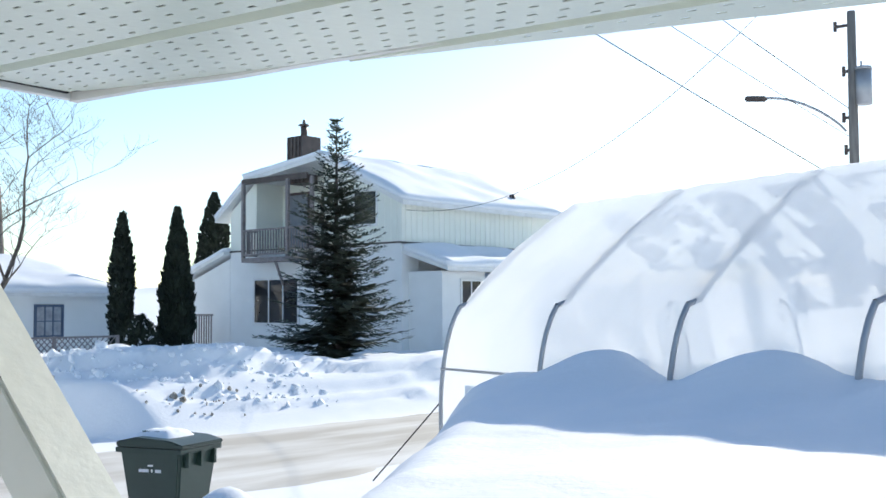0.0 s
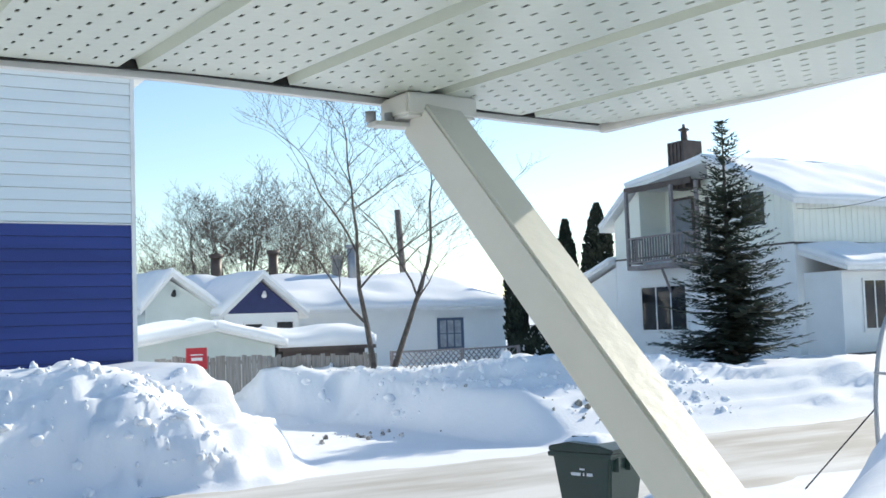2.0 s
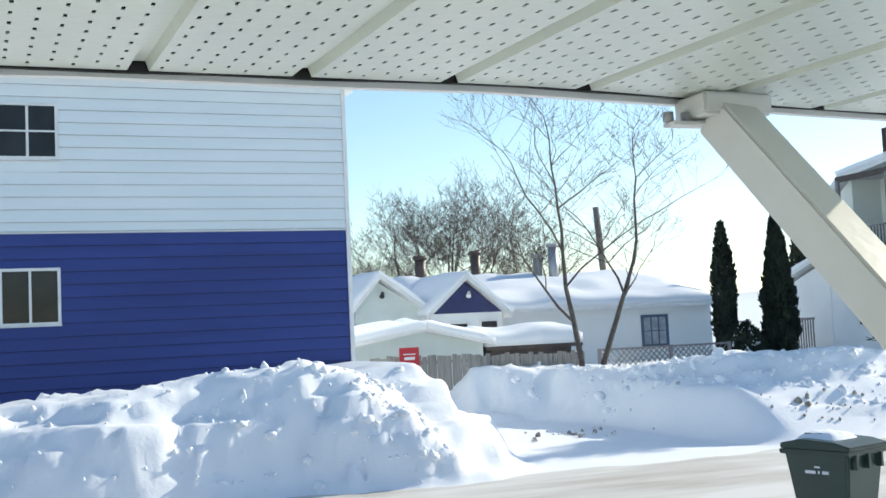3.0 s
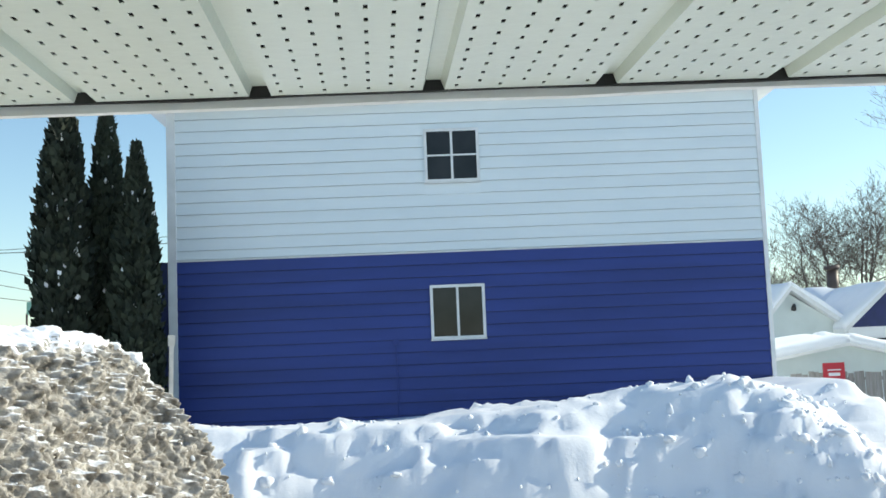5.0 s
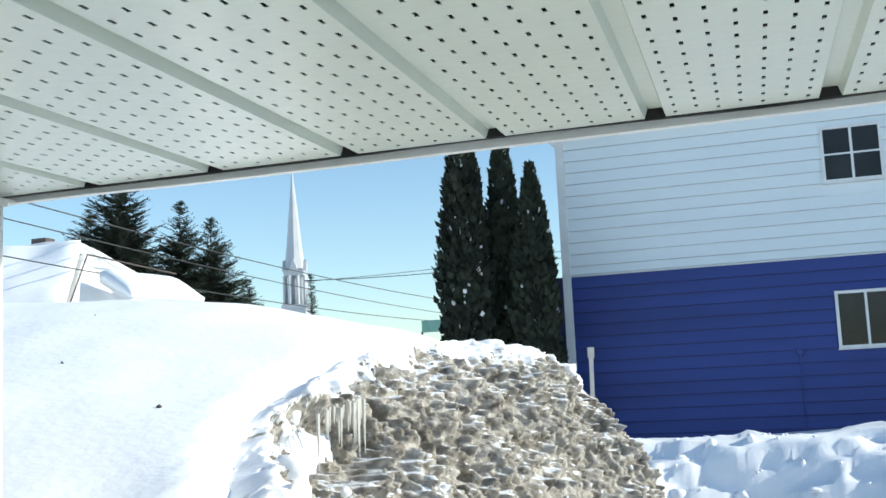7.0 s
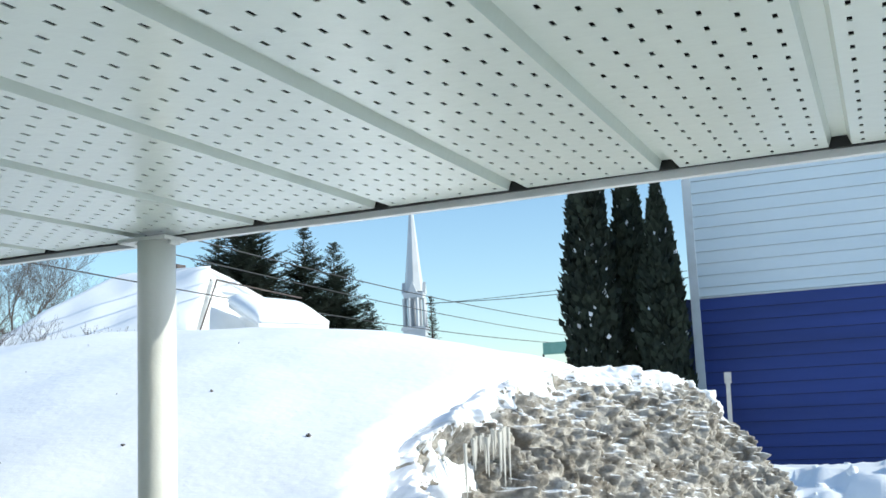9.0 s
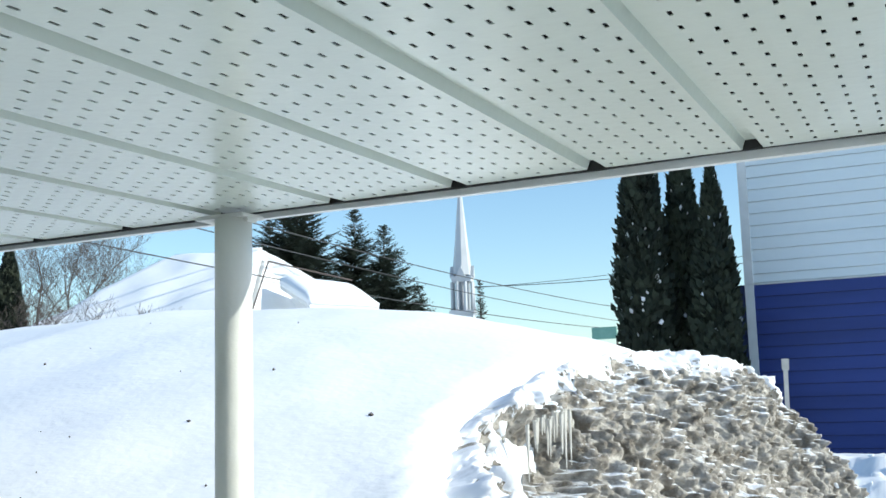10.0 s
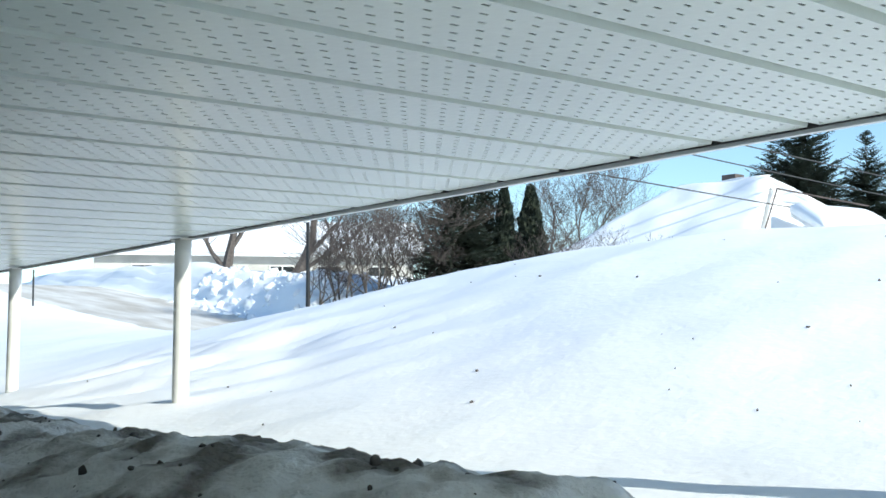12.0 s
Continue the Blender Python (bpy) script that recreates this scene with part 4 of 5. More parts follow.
# ---- wheeled bin ----
def wheeled_bin():
    t = thing("wheeled_bin", (7.72, 9.75, -0.49), "dark green plastic wheeled bin with a closed snowy lid", "bin", rz=16)
    t.scale = (0.82, 0.82, 1.0)
    W, D = 0.40, 0.47
    bm = bmesh.new()
    lo = [(-0.29, -0.33), (0.29, -0.33), (0.29, 0.33), (-0.29, 0.33)]
    hi = [(-W, -D), (W, -D), (W, D), (-W, D)]
    rings = []
    for z, s in ((0.06, 0.0), (0.98, 1.0), (0.98, 1.08), (1.03, 1.08)):
        k = min(s, 1.0)
        g = 1.0 if s <= 1 else 1.07
        rings.append([bm.verts.new(((a[0] + (b[0] - a[0]) * k) * g, (a[1] + (b[1] - a[1]) * k) * g, z)) for a, b in zip(lo, hi)])
    for r0, r1 in zip(rings, rings[1:]):
        for i in range(4):
            bm.faces.new((r0[i], r0[(i + 1) % 4], r1[(i + 1) % 4], r1[i]))
    bm.faces.new(list(reversed(rings[0])))
    bm.faces.new(rings[-1])
    bmesh.ops.bevel(bm, geom=[e for e in bm.edges if abs(e.verts[0].co.z - e.verts[1].co.z) > 0.3], offset=0.04, segments=3, affect="EDGES")
    part("body", bm, BINC, t)
    bm = bmesh.new()
    prism(bm, [(-0.52, 1.035), (0.50, 1.035), (0.50, 1.09), (0.2, 1.14), (-0.30, 1.12), (-0.53, 1.075)], "x", -0.43, 0.43)
    bmesh.ops.bevel(bm, geom=bm.edges[:], offset=0.012, segments=2, affect="EDGES")
    lid = part("lid", bm, BINC, t)
    bm = bmesh.new()
    box(bm, -0.22, 0.22, -0.12, 0.30, 1.12, 1.185, 0.025)
    part("lid_dome", bm, BINC, lid)
    V, F = [], []
    for j in range(13):
        for i in range(13):
            a, b = i / 12 - 0.5, j / 12 - 0.5
            V.append((a * 0.62, b * 0.66 + 0.08, 1.10 + 0.10 * max(0, 1 - (2 * a) ** 4) * max(0, 1 - (2 * b) ** 4) + 0.02 * noise.noise((a * 7, b * 7, 2))))
    for j in range(12):
        for i in range(12):
            k = j * 13 + i
            F.append((k, k + 1, k + 14, k + 13))
    raw("snow_cap", V, F, SNOW, t, True)
    for x in (-0.28, -0.02, 0.26):
        bm = bmesh.new()
        box(bm, x - 0.02, x + 0.02, -0.53, -0.44, 0.84, 0.99)
        part("rib", bm, BINC, t)
    bm = bmesh.new()
    tube(bm, (-0.34, 0.56, 1.0), (0.34, 0.56, 1.0), 0.02, 0.02, 8)
    for x in (-0.34, 0.34):
        tube(bm, (x, 0.44, 0.98), (x, 0.56, 1.0), 0.02, 0.02, 8)
    part("grip_bar", bm, BINC, t)
    for x in (-0.33, 0.33):
        bm = bmesh.new()
        tube(bm, (x - 0.035, 0.36, 0.12), (x + 0.035, 0.36, 0.12), 0.12, 0.12, 18)
        part("wheel", bm, BLACK, t)
    for z, a, b in ((0.86, -0.05, 0.03), (0.80, -0.17, -0.08), (0.80, -0.04, -0.02), (0.80, 0.02, 0.17)):
        bm = bmesh.new()
        box(bm, -W - 0.004, -W + 0.012, a, b, z - 0.016, z + 0.016, 0.0, pose(0.018, 0, 0, 0, 0, 0))
        part("print_bar", bm, MARK, t)
    return t


wheeled_bin()


# ---- the ploughed end of the near bank ----
def curve_at(pts, u):
    f = u * (len(pts) - 1)
    i = min(int(f), len(pts) - 2)
    g = f - i
    p0, p1, p2, p3 = (Vector(pts[max(0, min(len(pts) - 1, k))]) for k in (i - 1, i, i + 1, i + 2))
    return 0.5 * (2 * p1 + (p2 - p0) * g + (2 * p0 - 5 * p1 + 4 * p2 - p3) * g * g + (3 * p1 - p0 - 3 * p2 + p3) * g ** 3)


RIM = [(-2.78, 2.6, 1.12), (-2.98, 3.2, 1.24), (-3.27, 3.9, 1.44), (-3.56, 4.6, 1.68), (-3.83, 5.3, 1.91), (-3.93, 5.9, 2.06), (-4.0, 6.6, 2.19), (-4.08, 7.5, 2.30), (-3.95, 8.4, 2.38), (-3.6, 9.1, 2.34), (-3.25, 9.8, 2.05), (-3.2, 10.8, 1.0), (-3.4, 12.0, -0.5)]
FOOT = [(-1.75, 2.2, -0.6), (-1.85, 2.9, -0.6), (-2.0, 3.6, -0.6), (-2.15, 4.3, -0.6), (-2.25, 5.1, -0.6), (-2.3, 5.8, -0.6), (-2.25, 6.5, -0.6), (-2.15, 7.2, -0.6), (-2.1, 8.2, -0.6), (-2.05, 9.1, -0.6), (-2.1, 10.0, -0.6), (-2.4, 11.0, -0.6), (-3.0, 12.2, -0.7)]
HOLLOW = Vector((-3.62, 5.62, 1.76))


def face_point(u, v):
    """A place on the broken end of the bank: u along it, v from behind the rim down to the foot."""
    top, foot = curve_at(RIM, u), curve_at(FOOT, u)
    if v < 0.06:
        p = (top + Vector((-0.4, 0, -0.10))).lerp(top, v / 0.06)
        amp = v / 0.06 * 0.6
    else:
        w = (v - 0.06) / 0.94
        p = top.lerp(foot, w)
        p.z += (top.z - foot.z) * 0.10 * math.sin(math.pi * w)
        p.x += 0.10 * math.sin(math.pi * w)
        amp = min(1.0, 0.6 + w * 3)
    q = Vector((p.x * 1.15, p.y, p.z))
    n1 = noise.noise(q * 1.4)
    n2 = noise.noise(q * 3.3 + Vector((9, 2, 5)))
    n3 = abs(noise.noise(q * 6.5 + Vector((3, 7, 1))))
    clod = 0.45 - noise.voronoi(q * 6.8)[0][0]
    clod2 = 0.45 - noise.voronoi(q * 15.0 + Vector((4, 1, 8)))[0][0]
    n4 = noise.noise(q * 21) + 0.6 * noise.noise(q * 43)
    d = 0.16 * n1 + 0.09 * n2 - 0.10 * n3 + 0.13 * clod + 0.10 * clod2 + 0.05 * n4
    h = p - HOLLOW
    r = math.sqrt((h.y / 0.60) ** 2 + (h.z / 0.22) ** 2)
    d -= 0.45 * max(0.0, 1 - r * r)
    return p + Vector((0.86, -0.42, 0.25)) * d * amp


def bank_face(parent):
    nu, nv = 560, 190
    V, F = [], []
    for i in range(nu + 1):
        for j in range(nv + 1):
            V.append(tuple(face_point(i / nu, j / nv)))
    for i in range(nu):
        for j in range(nv):
            a = i * (nv + 1) + j
            F.append((a, a + 1, a + nv + 2, a + nv + 1))
    m = mat("ploughed dirty snow face", (0.17, 0.15, 0.122), 0.75, (0.50, 0.475, 0.43), 9.0, 1.0, 30, spec=0.3)
    nt = m.node_tree
    b = nt.nodes["Principled BSDF"]
    src = b.inputs["Base Color"].links[0].from_socket
    geo = nt.nodes.new("ShaderNodeNewGeometry")
    sep = nt.nodes.new("ShaderNodeSeparateXYZ")
    nt.links.new(geo.outputs["Normal"], sep.inputs[0])
    nz = nt.nodes.new("ShaderNodeTexNoise")
    nz.inputs["Scale"].default_value, nz.inputs["Detail"].default_value = 3.0, 4
    nt.links.new(geo.outputs["Position"], nz.inputs["Vector"])
    ad = nt.nodes.new("ShaderNodeMath")
    ad.operation = "ADD"
    nt.links.new(sep.outputs[2], ad.inputs[0])
    nt.links.new(nz.outputs[0], ad.inputs[1])
    rg = nt.nodes.new("ShaderNodeMapRange")
    rg.inputs[1].default_value, rg.inputs[2].default_value = 1.35, 1.48
    nt.links.new(ad.outputs[0], rg.inputs[0])
    mx = nt.nodes.new("ShaderNodeMix")
    mx.data_type = "RGBA"
    mx.inputs["B"].default_value = (0.87, 0.89, 0.91, 1)
    nt.links.new(src, mx.inputs["A"])
    nt.links.new(rg.outputs[0], mx.inputs["Factor"])
    nt.links.new(mx.outputs["Result"], b.inputs["Base Color"])
    raw("broken_face", V, F, m, parent, True)["label"] = "sandy grey crusted snow"
    # white snow hanging over the rim in uneven tongues
    nu, nv = 420, 26
    V, F = [], []
    for i in range(nu + 1):
        u = 0.01 + 0.84 * i / nu
        p0 = curve_at(RIM, u)
        hang = 0.06 + 0.012 + 0.12 * max(0.0, noise.noise((p0.y * 1.7, p0.z * 2, 4)) + 0.06) + 0.07 * max(0.0, noise.noise((p0.y * 6.5, 1, 2))) + 0.03 * noise.noise((p0.y * 17, 3, 2))
        for j in range(nv + 1):
            f = j / nv
            p = face_point(u, hang * f)
            lift = 0.06 * math.sqrt(max(0.0, 1 - f ** 6)) * (0.7 + 0.8 * noise.noise((p.x * 5, p.y * 5, p.z * 5)))
            V.append(tuple(p + Vector((0.6, -0.35, 0.7)) * (lift - 0.015)))
    for i in range(nu):
        for j in range(nv):
            a = i * (nv + 1) + j
            F.append((a, a + 1, a + nv + 2, a + nv + 1))
    raw("snow_lip", V, F, SNOW, parent, True)["label"] = "white snow hanging over the edge"


SNOWBANK = thing("snowbank", (0, 0, 0), "cut end of a ploughed snowbank, sandy grey and crusted", "snowbank")
bank_face(SNOWBANK)
rs = np.random.RandomState(5)
pts, sz = [], []
for k in range(500):
    u, w = rs.rand() * 0.95, rs.rand() ** 1.6
    p = face_point(u, 0.10 + 0.88 * w)
    pts.append(tuple(p))
    sz.append(0.006 + 0.014 * rs.rand() ** 3)
scatter_chunks("snow_crumbs", pts, sz, DIRTY, "crumbs of dirty snow stuck to the bank", 11)
pts, sz = [], []
for k in range(160):
    u = 0.10 + rs.rand() * 0.72
    w = 0.05 + rs.rand() * 0.7
    p = face_point(u, 0.06 + 0.9 * w)
    pts.append(tuple(p))
    sz.append(0.007 + 0.02 * rs.rand() ** 3)
for k in range(46):
    u = 0.02 + rs.rand() * 0.36
    w = 0.04 + 0.55 * rs.rand() ** 2
    p = face_point(u, 0.06 + 0.9 * w)
    pts.append(tuple(p))
    sz.append(0.035 + 0.055 * rs.rand() ** 2)
scatter_chunks("snow_lumps", pts, sz, SNOW, "white snow lumps hanging on the bank edge", 12)


def icicles():
    rr = random.Random(8)
    for k in range(26):
        y = 5.26 + k * 0.027 + rr.uniform(-0.012, 0.012)
        L = (0.06 + 0.30 * rr.random() ** 2) * (1 - 0.5 * abs(y - 5.6))
        x = -3.62 + rr.uniform(-0.05, 0.05) - 0.1 * (y - 5.6)
        z = 1.95 + 0.10 * (y - 5.6) - 0.10 * (y - 5.6) ** 2
        t = thing("icicle", (x, y, z - L), "thin cloudy icicle hanging from the snowbank lip", "icicle", "icicles under the bank lip")
        bm = bmesh.new()
        n = 5
        for i in range(n):
            f0, f1 = i / n, (i + 1) / n
            tube(bm, (0, 0, L * f0), (0, 0, L * f1), 0.002 + 0.010 * f0 * rr.uniform(0.8, 1.2), 0.002 + 0.010 * f1, 6, False)
        part("spike", bm, ICE, t)


icicles()


# ---- gritty pile under the porch edge, lumps on the banks ----
def grit_z(x, y):
    h = float(np.interp(x, [-14, -9, -7.3, -6.3, -5.5, -4.6, -4.1, -3.7, -3.3, -3.0], [1.56, 1.48, 1.46, 1.50, 1.54, 1.53, 1.49, 1.42, 1.2, 0.8]))
    v = (y - 0.1) / 3.0
    prof = math.sin(math.pi * min(1, max(0, v))) ** 0.6
    bumpy = 0.07 * noise.noise((x * 1.6, y * 1.6, 3)) + 0.04 * noise.noise((x * 4.0, y * 4.0, 7)) + 0.03 * noise.noise((x * 9, y * 9, 1)) + 0.012 * noise.noise((x * 21, y * 21, 1)) + 0.008 * noise.noise((x * 44, y * 44, 1))
    return 0.35 + (h - 0.38) * prof + bumpy * (0.3 + 0.7 * prof)


def grit_pile():
    n, m = 330, 130
    V, F = [], []
    for i in range(n + 1):
        x = -14.0 + 11.0 * i / n
        for j in range(m + 1):
            y = 0.1 + 3.0 * j / m
            V.append((x, y, grit_z(x, y)))
    for i in range(n):
        for j in range(m):
            a = i * (m + 1) + j
            F.append((a, a + m + 1, a + m + 2, a + 1))
    return tagged(raw("grit_ridge", V, F, GRIT, None, True), "grey gritty ploughed snow ridge under the porch", "snowbank", kind="structure")


grit_pile()
pts, sz = [], []
for k in range(170):
    x, y = -9 + 5.2 * rs.rand(), 0.8 + 1.4 * rs.rand()
    if noise.noise((x * 1.3, y * 1.3, 5)) < 0.0 and k % 4:
        continue
    s1 = 0.005 + 0.018 * rs.rand() ** 3
    pts.append((x, y, grit_z(x, y) + 0.1 * s1))
    sz.append(s1)
scatter_chunks("grit_crumbs", pts, sz, mat("dark grit", (0.06, 0.055, 0.05), 0.9, (0.14, 0.13, 0.12), 9), "dark clods of frozen grit on the ridge", 13)


def lumps_along(name, line, spread, count, big, seed, up=0.0):
    r2 = np.random.RandomState(seed)
    P, S = [], []
    for k in range(count):
        u = r2.rand() * (len(line) - 1)
        i = int(u)
        g = u - i
        x = line[i][0] * (1 - g) + line[i + 1][0] * g
        y = line[i][1] * (1 - g) + line[i + 1][1] * g - spread * r2.rand() ** 0.8 + 0.4
        z = float(ground_z(np.array([x]), np.array([y]))[0])
        s = 0.02 + big * r2.rand() ** 4
        P.append((x, y, z - s * 0.30 + up))
        S.append(s)
    return scatter_chunks(name, P, S, SNOW, "broken lumps of ploughed snow on the bank", seed)


lumps_along("bank_lumps", BANK_EAST[2:8], 2.8, 420, 0.09, 21)
lumps_along("bank_lumps", BANK_WEST[8:], 2.6, 260, 0.10, 22)
lumps_along("bank_lumps", BANK_WEST[11:], 2.4, 110, 0.07, 24)
lumps_along("bank_lumps", BANK_WEST[8:], 2.4, 70, 0.05, 25)
lumps_along("bank_lumps", BANK_EAST[1:6], 2.4, 110, 0.10, 26)
lumps_along("bank_lumps", [(-40, 19.4, 0), (-20, 19.4, 0)], 3.4, 900, 0.24, 23)
pts, sz = [], []
for k in range(34):
    x, y = -12 + 8 * rs.rand(), 2.5 + 4.5 * rs.rand()
    pts.append((x, y, float(ground_z(np.array([x]), np.array([y]))[0]) + 0.004))
    sz.append(0.003 + 0.008 * rs.rand() ** 2)
scatter_chunks("leaf_litter", pts, sz, BARK, "scraps of bark and leaf on the snow", 14)
pts, sz = [], []
for k in range(26):
    x, y = 15.0 + 0.9 * rs.randn(), 18.6 + 0.35 * rs.randn()
    pts.append((x, y, float(ground_z(np.array([x]), np.array([y]))[0]) + 0.03))
    sz.append(0.015 + 0.05 * rs.rand() ** 2)
scatter_chunks("dirt_clods", pts, sz, DIRTY, "sandy clods in the ploughed bank", 15)
pts, sz = [], []
for k in range(34):
    x, y = 10.9 + 0.7 * rs.randn(), 21.2 + 0.3 * rs.randn()
    pts.append((x, y, float(ground_z(np.array([x]), np.array([y]))[0]) + 0.02))
    sz.append(0.015 + 0.04 * rs.rand() ** 2)
scatter_chunks("dirt_clods", pts, sz, GRIT, "dark dirt scraps at the foot of the bank", 16)


# ---- trees ----
def bare_tree(at, h, spread, seed, label, depth=5, stems=1, r=0.11, name="bare_tree", thin=0.005, lean=(0, 0)):
    t = thing(name, at, label, "tree")
    rr = random.Random(seed)
    trunk, twigs = bmesh.new(), bmesh.new()

    def grow(p, d, L, rad, lev):
        n = 4 if lev < 3 else 3
        for i in range(n):
            d2 = (d + Vector((rr.uniform(-1, 1), rr.uniform(-1, 1), rr.uniform(-0.3, 0.6))) * 0.16 * (1 + lev * 0.3)).normalized()
            q = p + d2 * L / n
            r1 = max(thin, rad * (1 - 0.5 * (i + 1) / n))
            tube(trunk if lev < 2 else twigs, p, q, rad * (1 - 0.5 * i / n), r1, 6 if lev < 2 else 4 if lev < 4 else 3, False)
            p, d = q, d2
            if lev < depth and i > 0 and rr.random() < 0.9:
                for b in range(1 if lev < 1 else rr.choice((1, 1, 2))):
                    a = rr.uniform(0, 2 * math.pi)
                    side = Vector((math.cos(a), math.sin(a), rr.uniform(0.0, 0.7)))
                    d3 = (d * (1.0 - 0.35 * spread) + side * spread).normalized()
                    grow(p, d3, L * rr.uniform(0.5, 0.75), r1 * rr.uniform(0.5, 0.7), lev + 1)
        if lev < depth:
            grow(p, (d + Vector((rr.uniform(-1, 1), rr.uniform(-1, 1), 0.3)) * 0.25).normalized(), L * 0.6, rad * 0.5, lev + 1)

    for s in range(stems):
        a = 2 * math.pi * s / stems + seed
        d = Vector((math.cos(a) * 0.3 * (stems > 1) + lean[0], math.sin(a) * 0.3 * (stems > 1) + lean[1], 1)).normalized()
        grow(Vector((0.12 * math.cos(a) * (stems > 1), 0.12 * math.sin(a) * (stems > 1), -0.3)), d, h * 0.5, r, 0)
    part("trunk", trunk, BARK, t)
    part("crown", twigs, TWIG, t)
    return t


def spruce(at, h, r, seed, label, dense=1.0, name="spruce_tree"):
    t = thing(name, at, label, "tree")
    rr = random.Random(seed)
    bm = bmesh.new()
    tube(bm, (0, 0, -0.4), (0, 0, h * 0.97), 0.022 * h, 0.01, 8)
    part("trunk", bm, BARK, t)
    V, F = [], []

    def spray(p, d, L, w):
        d = d.normalized()
        s = d.cross(Vector((0, 0, 1)))
        if s.length < 0.01:
            s = Vector((1, 0, 0))
        s = s.normalized() * w
        up = Vector((0, 0, rr.uniform(-0.3, 0.3))) * w
        i = len(V)
        V.extend((tuple(p), tuple(p + d * L * 0.45 + s + up), tuple(p + d * L), tuple(p + d * L * 0.45 - s - up)))
        F.append((i, i + 1, i + 2, i + 3))

    z = h * 0.06
    while z < h * 0.985:
        f = z / h
        br = r * (1 - f) ** 0.85 * rr.uniform(0.8, 1.15) + 0.05
        for k in range(int((9 if f < 0.8 else 6) * dense)):
            a = rr.uniform(0, 2 * math.pi)
            L = br * rr.uniform(0.65, 1.12)
            droop = -0.28 + 0.55 * f + rr.uniform(-0.1, 0.1)
            dv = Vector((math.cos(a), math.sin(a), droop))
            p = Vector((0, 0, z + rr.uniform(-0.05, 0.05)))
            n = max(4, int(L * 9))
            for i in range(n):
                g = (i + 0.6) / n
                q = p + dv * L * g + Vector((0, 0, 0.22 * L * g * g))
                tang = dv + Vector((0, 0, 0.44 * g))
                sl = (0.16 + 0.20 * L * (1 - g) ** 0.7) * rr.uniform(0.7, 1.2)
                for s in (-1, 1):
                    side = Vector((-math.sin(a), math.cos(a), rr.uniform(-0.35, 0.05))) * s
                    spray(q, tang * 0.75 + side, sl, sl * 0.17)
                spray(q, tang + Vector((0, 0, rr.uniform(-0.5, 0.2))), sl * 0.9, sl * 0.18)
        z += h * 0.021 * rr.uniform(0.8, 1.2) * (1.0 if f < 0.75 else 1.25)
    for k in range(12):
        zz = h * (0.93 + 0.06 * k / 12)
        a = rr.uniform(0, 6.28)
        spray(Vector((0, 0, zz)), Vector((math.cos(a), math.sin(a), 0.9)), 0.03 * h * (1.2 - k / 14), 0.025)
    raw("crown", V, F, NEEDLE, t)
    return t


def cedar(at, h, r, seed, label, snowy=0.0, taper=0.75, name="cedar_tree"):
    t = thing(name, at, label, "tree")
    rr = np.random.RandomState(seed)
    bm = bmesh.new()
    tube(bm, (0, 0, -0.4), (0, 0, h * 0.85), 0.09, 0.03, 7)
    part("trunk", bm, BARK, t)
    n = int(2600 * h * max(r, 0.35) / 2.2)
    f = rr.rand(n) ** 0.9
    lump = lambda a, z: 0.82 + 0.30 * noise.noise((math.cos(a) * 1.6, math.sin(a) * 1.6, z * 1.1 + seed)) + 0.14 * noise.noise((math.cos(a) * 4, math.sin(a) * 4, z * 3 + seed))
    V, F, SV, SF = [], [], [], []
    for k in range(n):
        a, z = rr.rand() * 2 * math.pi, f[k] * h
        prof = (min(1.0, (1 - f[k]) * (2.2 if taper > 0.5 else 1.05)) ** 0.75) * (0.75 + 0.25 * min(1, f[k] * 6))
        rad = r * prof * lump(a, z) * (0.72 + 0.32 * rr.rand()) + 0.02
        p = Vector((math.cos(a) * rad, math.sin(a) * rad, z))
        L = 0.20 * (0.6 + 0.7 * rr.rand())
        d = Vector((math.cos(a) * 0.55 + 0.3 * rr.randn(), math.sin(a) * 0.55 + 0.3 * rr.randn(), 0.9)).normalized()
        s = d.cross(Vector((rr.randn(), rr.randn(), rr.randn()))).normalized() * L * 0.32
        tv, tf = (SV, SF) if rr.rand() < snowy * (0.3 + 0.7 * (noise.noise((a * 2, z * 1.6, seed)) > 0.05)) else (V, F)
        i = len(tv)
        if tv is SV:
            L, s = L * 0.6, s * 0.7
        tv.extend((tuple(p - d * L * 0.4), tuple(p + s), tuple(p + d * L * 0.6), tuple(p - s)))
        tf.append((i, i + 1, i + 2, i + 3))
    raw("crown", V, F, THUJA, t)
    bm = bmesh.new()
    for i in range(14):
        z0, z1 = h * i / 14, h * (i + 1) / 14
        pr = lambda q: r * 0.66 * (min(1.0, (1 - q) * (2.2 if taper > 0.5 else 1.05)) ** 0.75) * (0.75 + 0.25 * min(1, q * 6)) + 0.01
        tube(bm, (0, 0, z0), (0, 0, z1), pr(i / 14), pr((i + 1) / 14), 10, False)
    part("inner_foliage", bm, THUJA, t)
    if SF:
        ob = raw("snow_dusting", SV, SF, SNOW, t)
        ob["kind"] = "stuff"
    return t


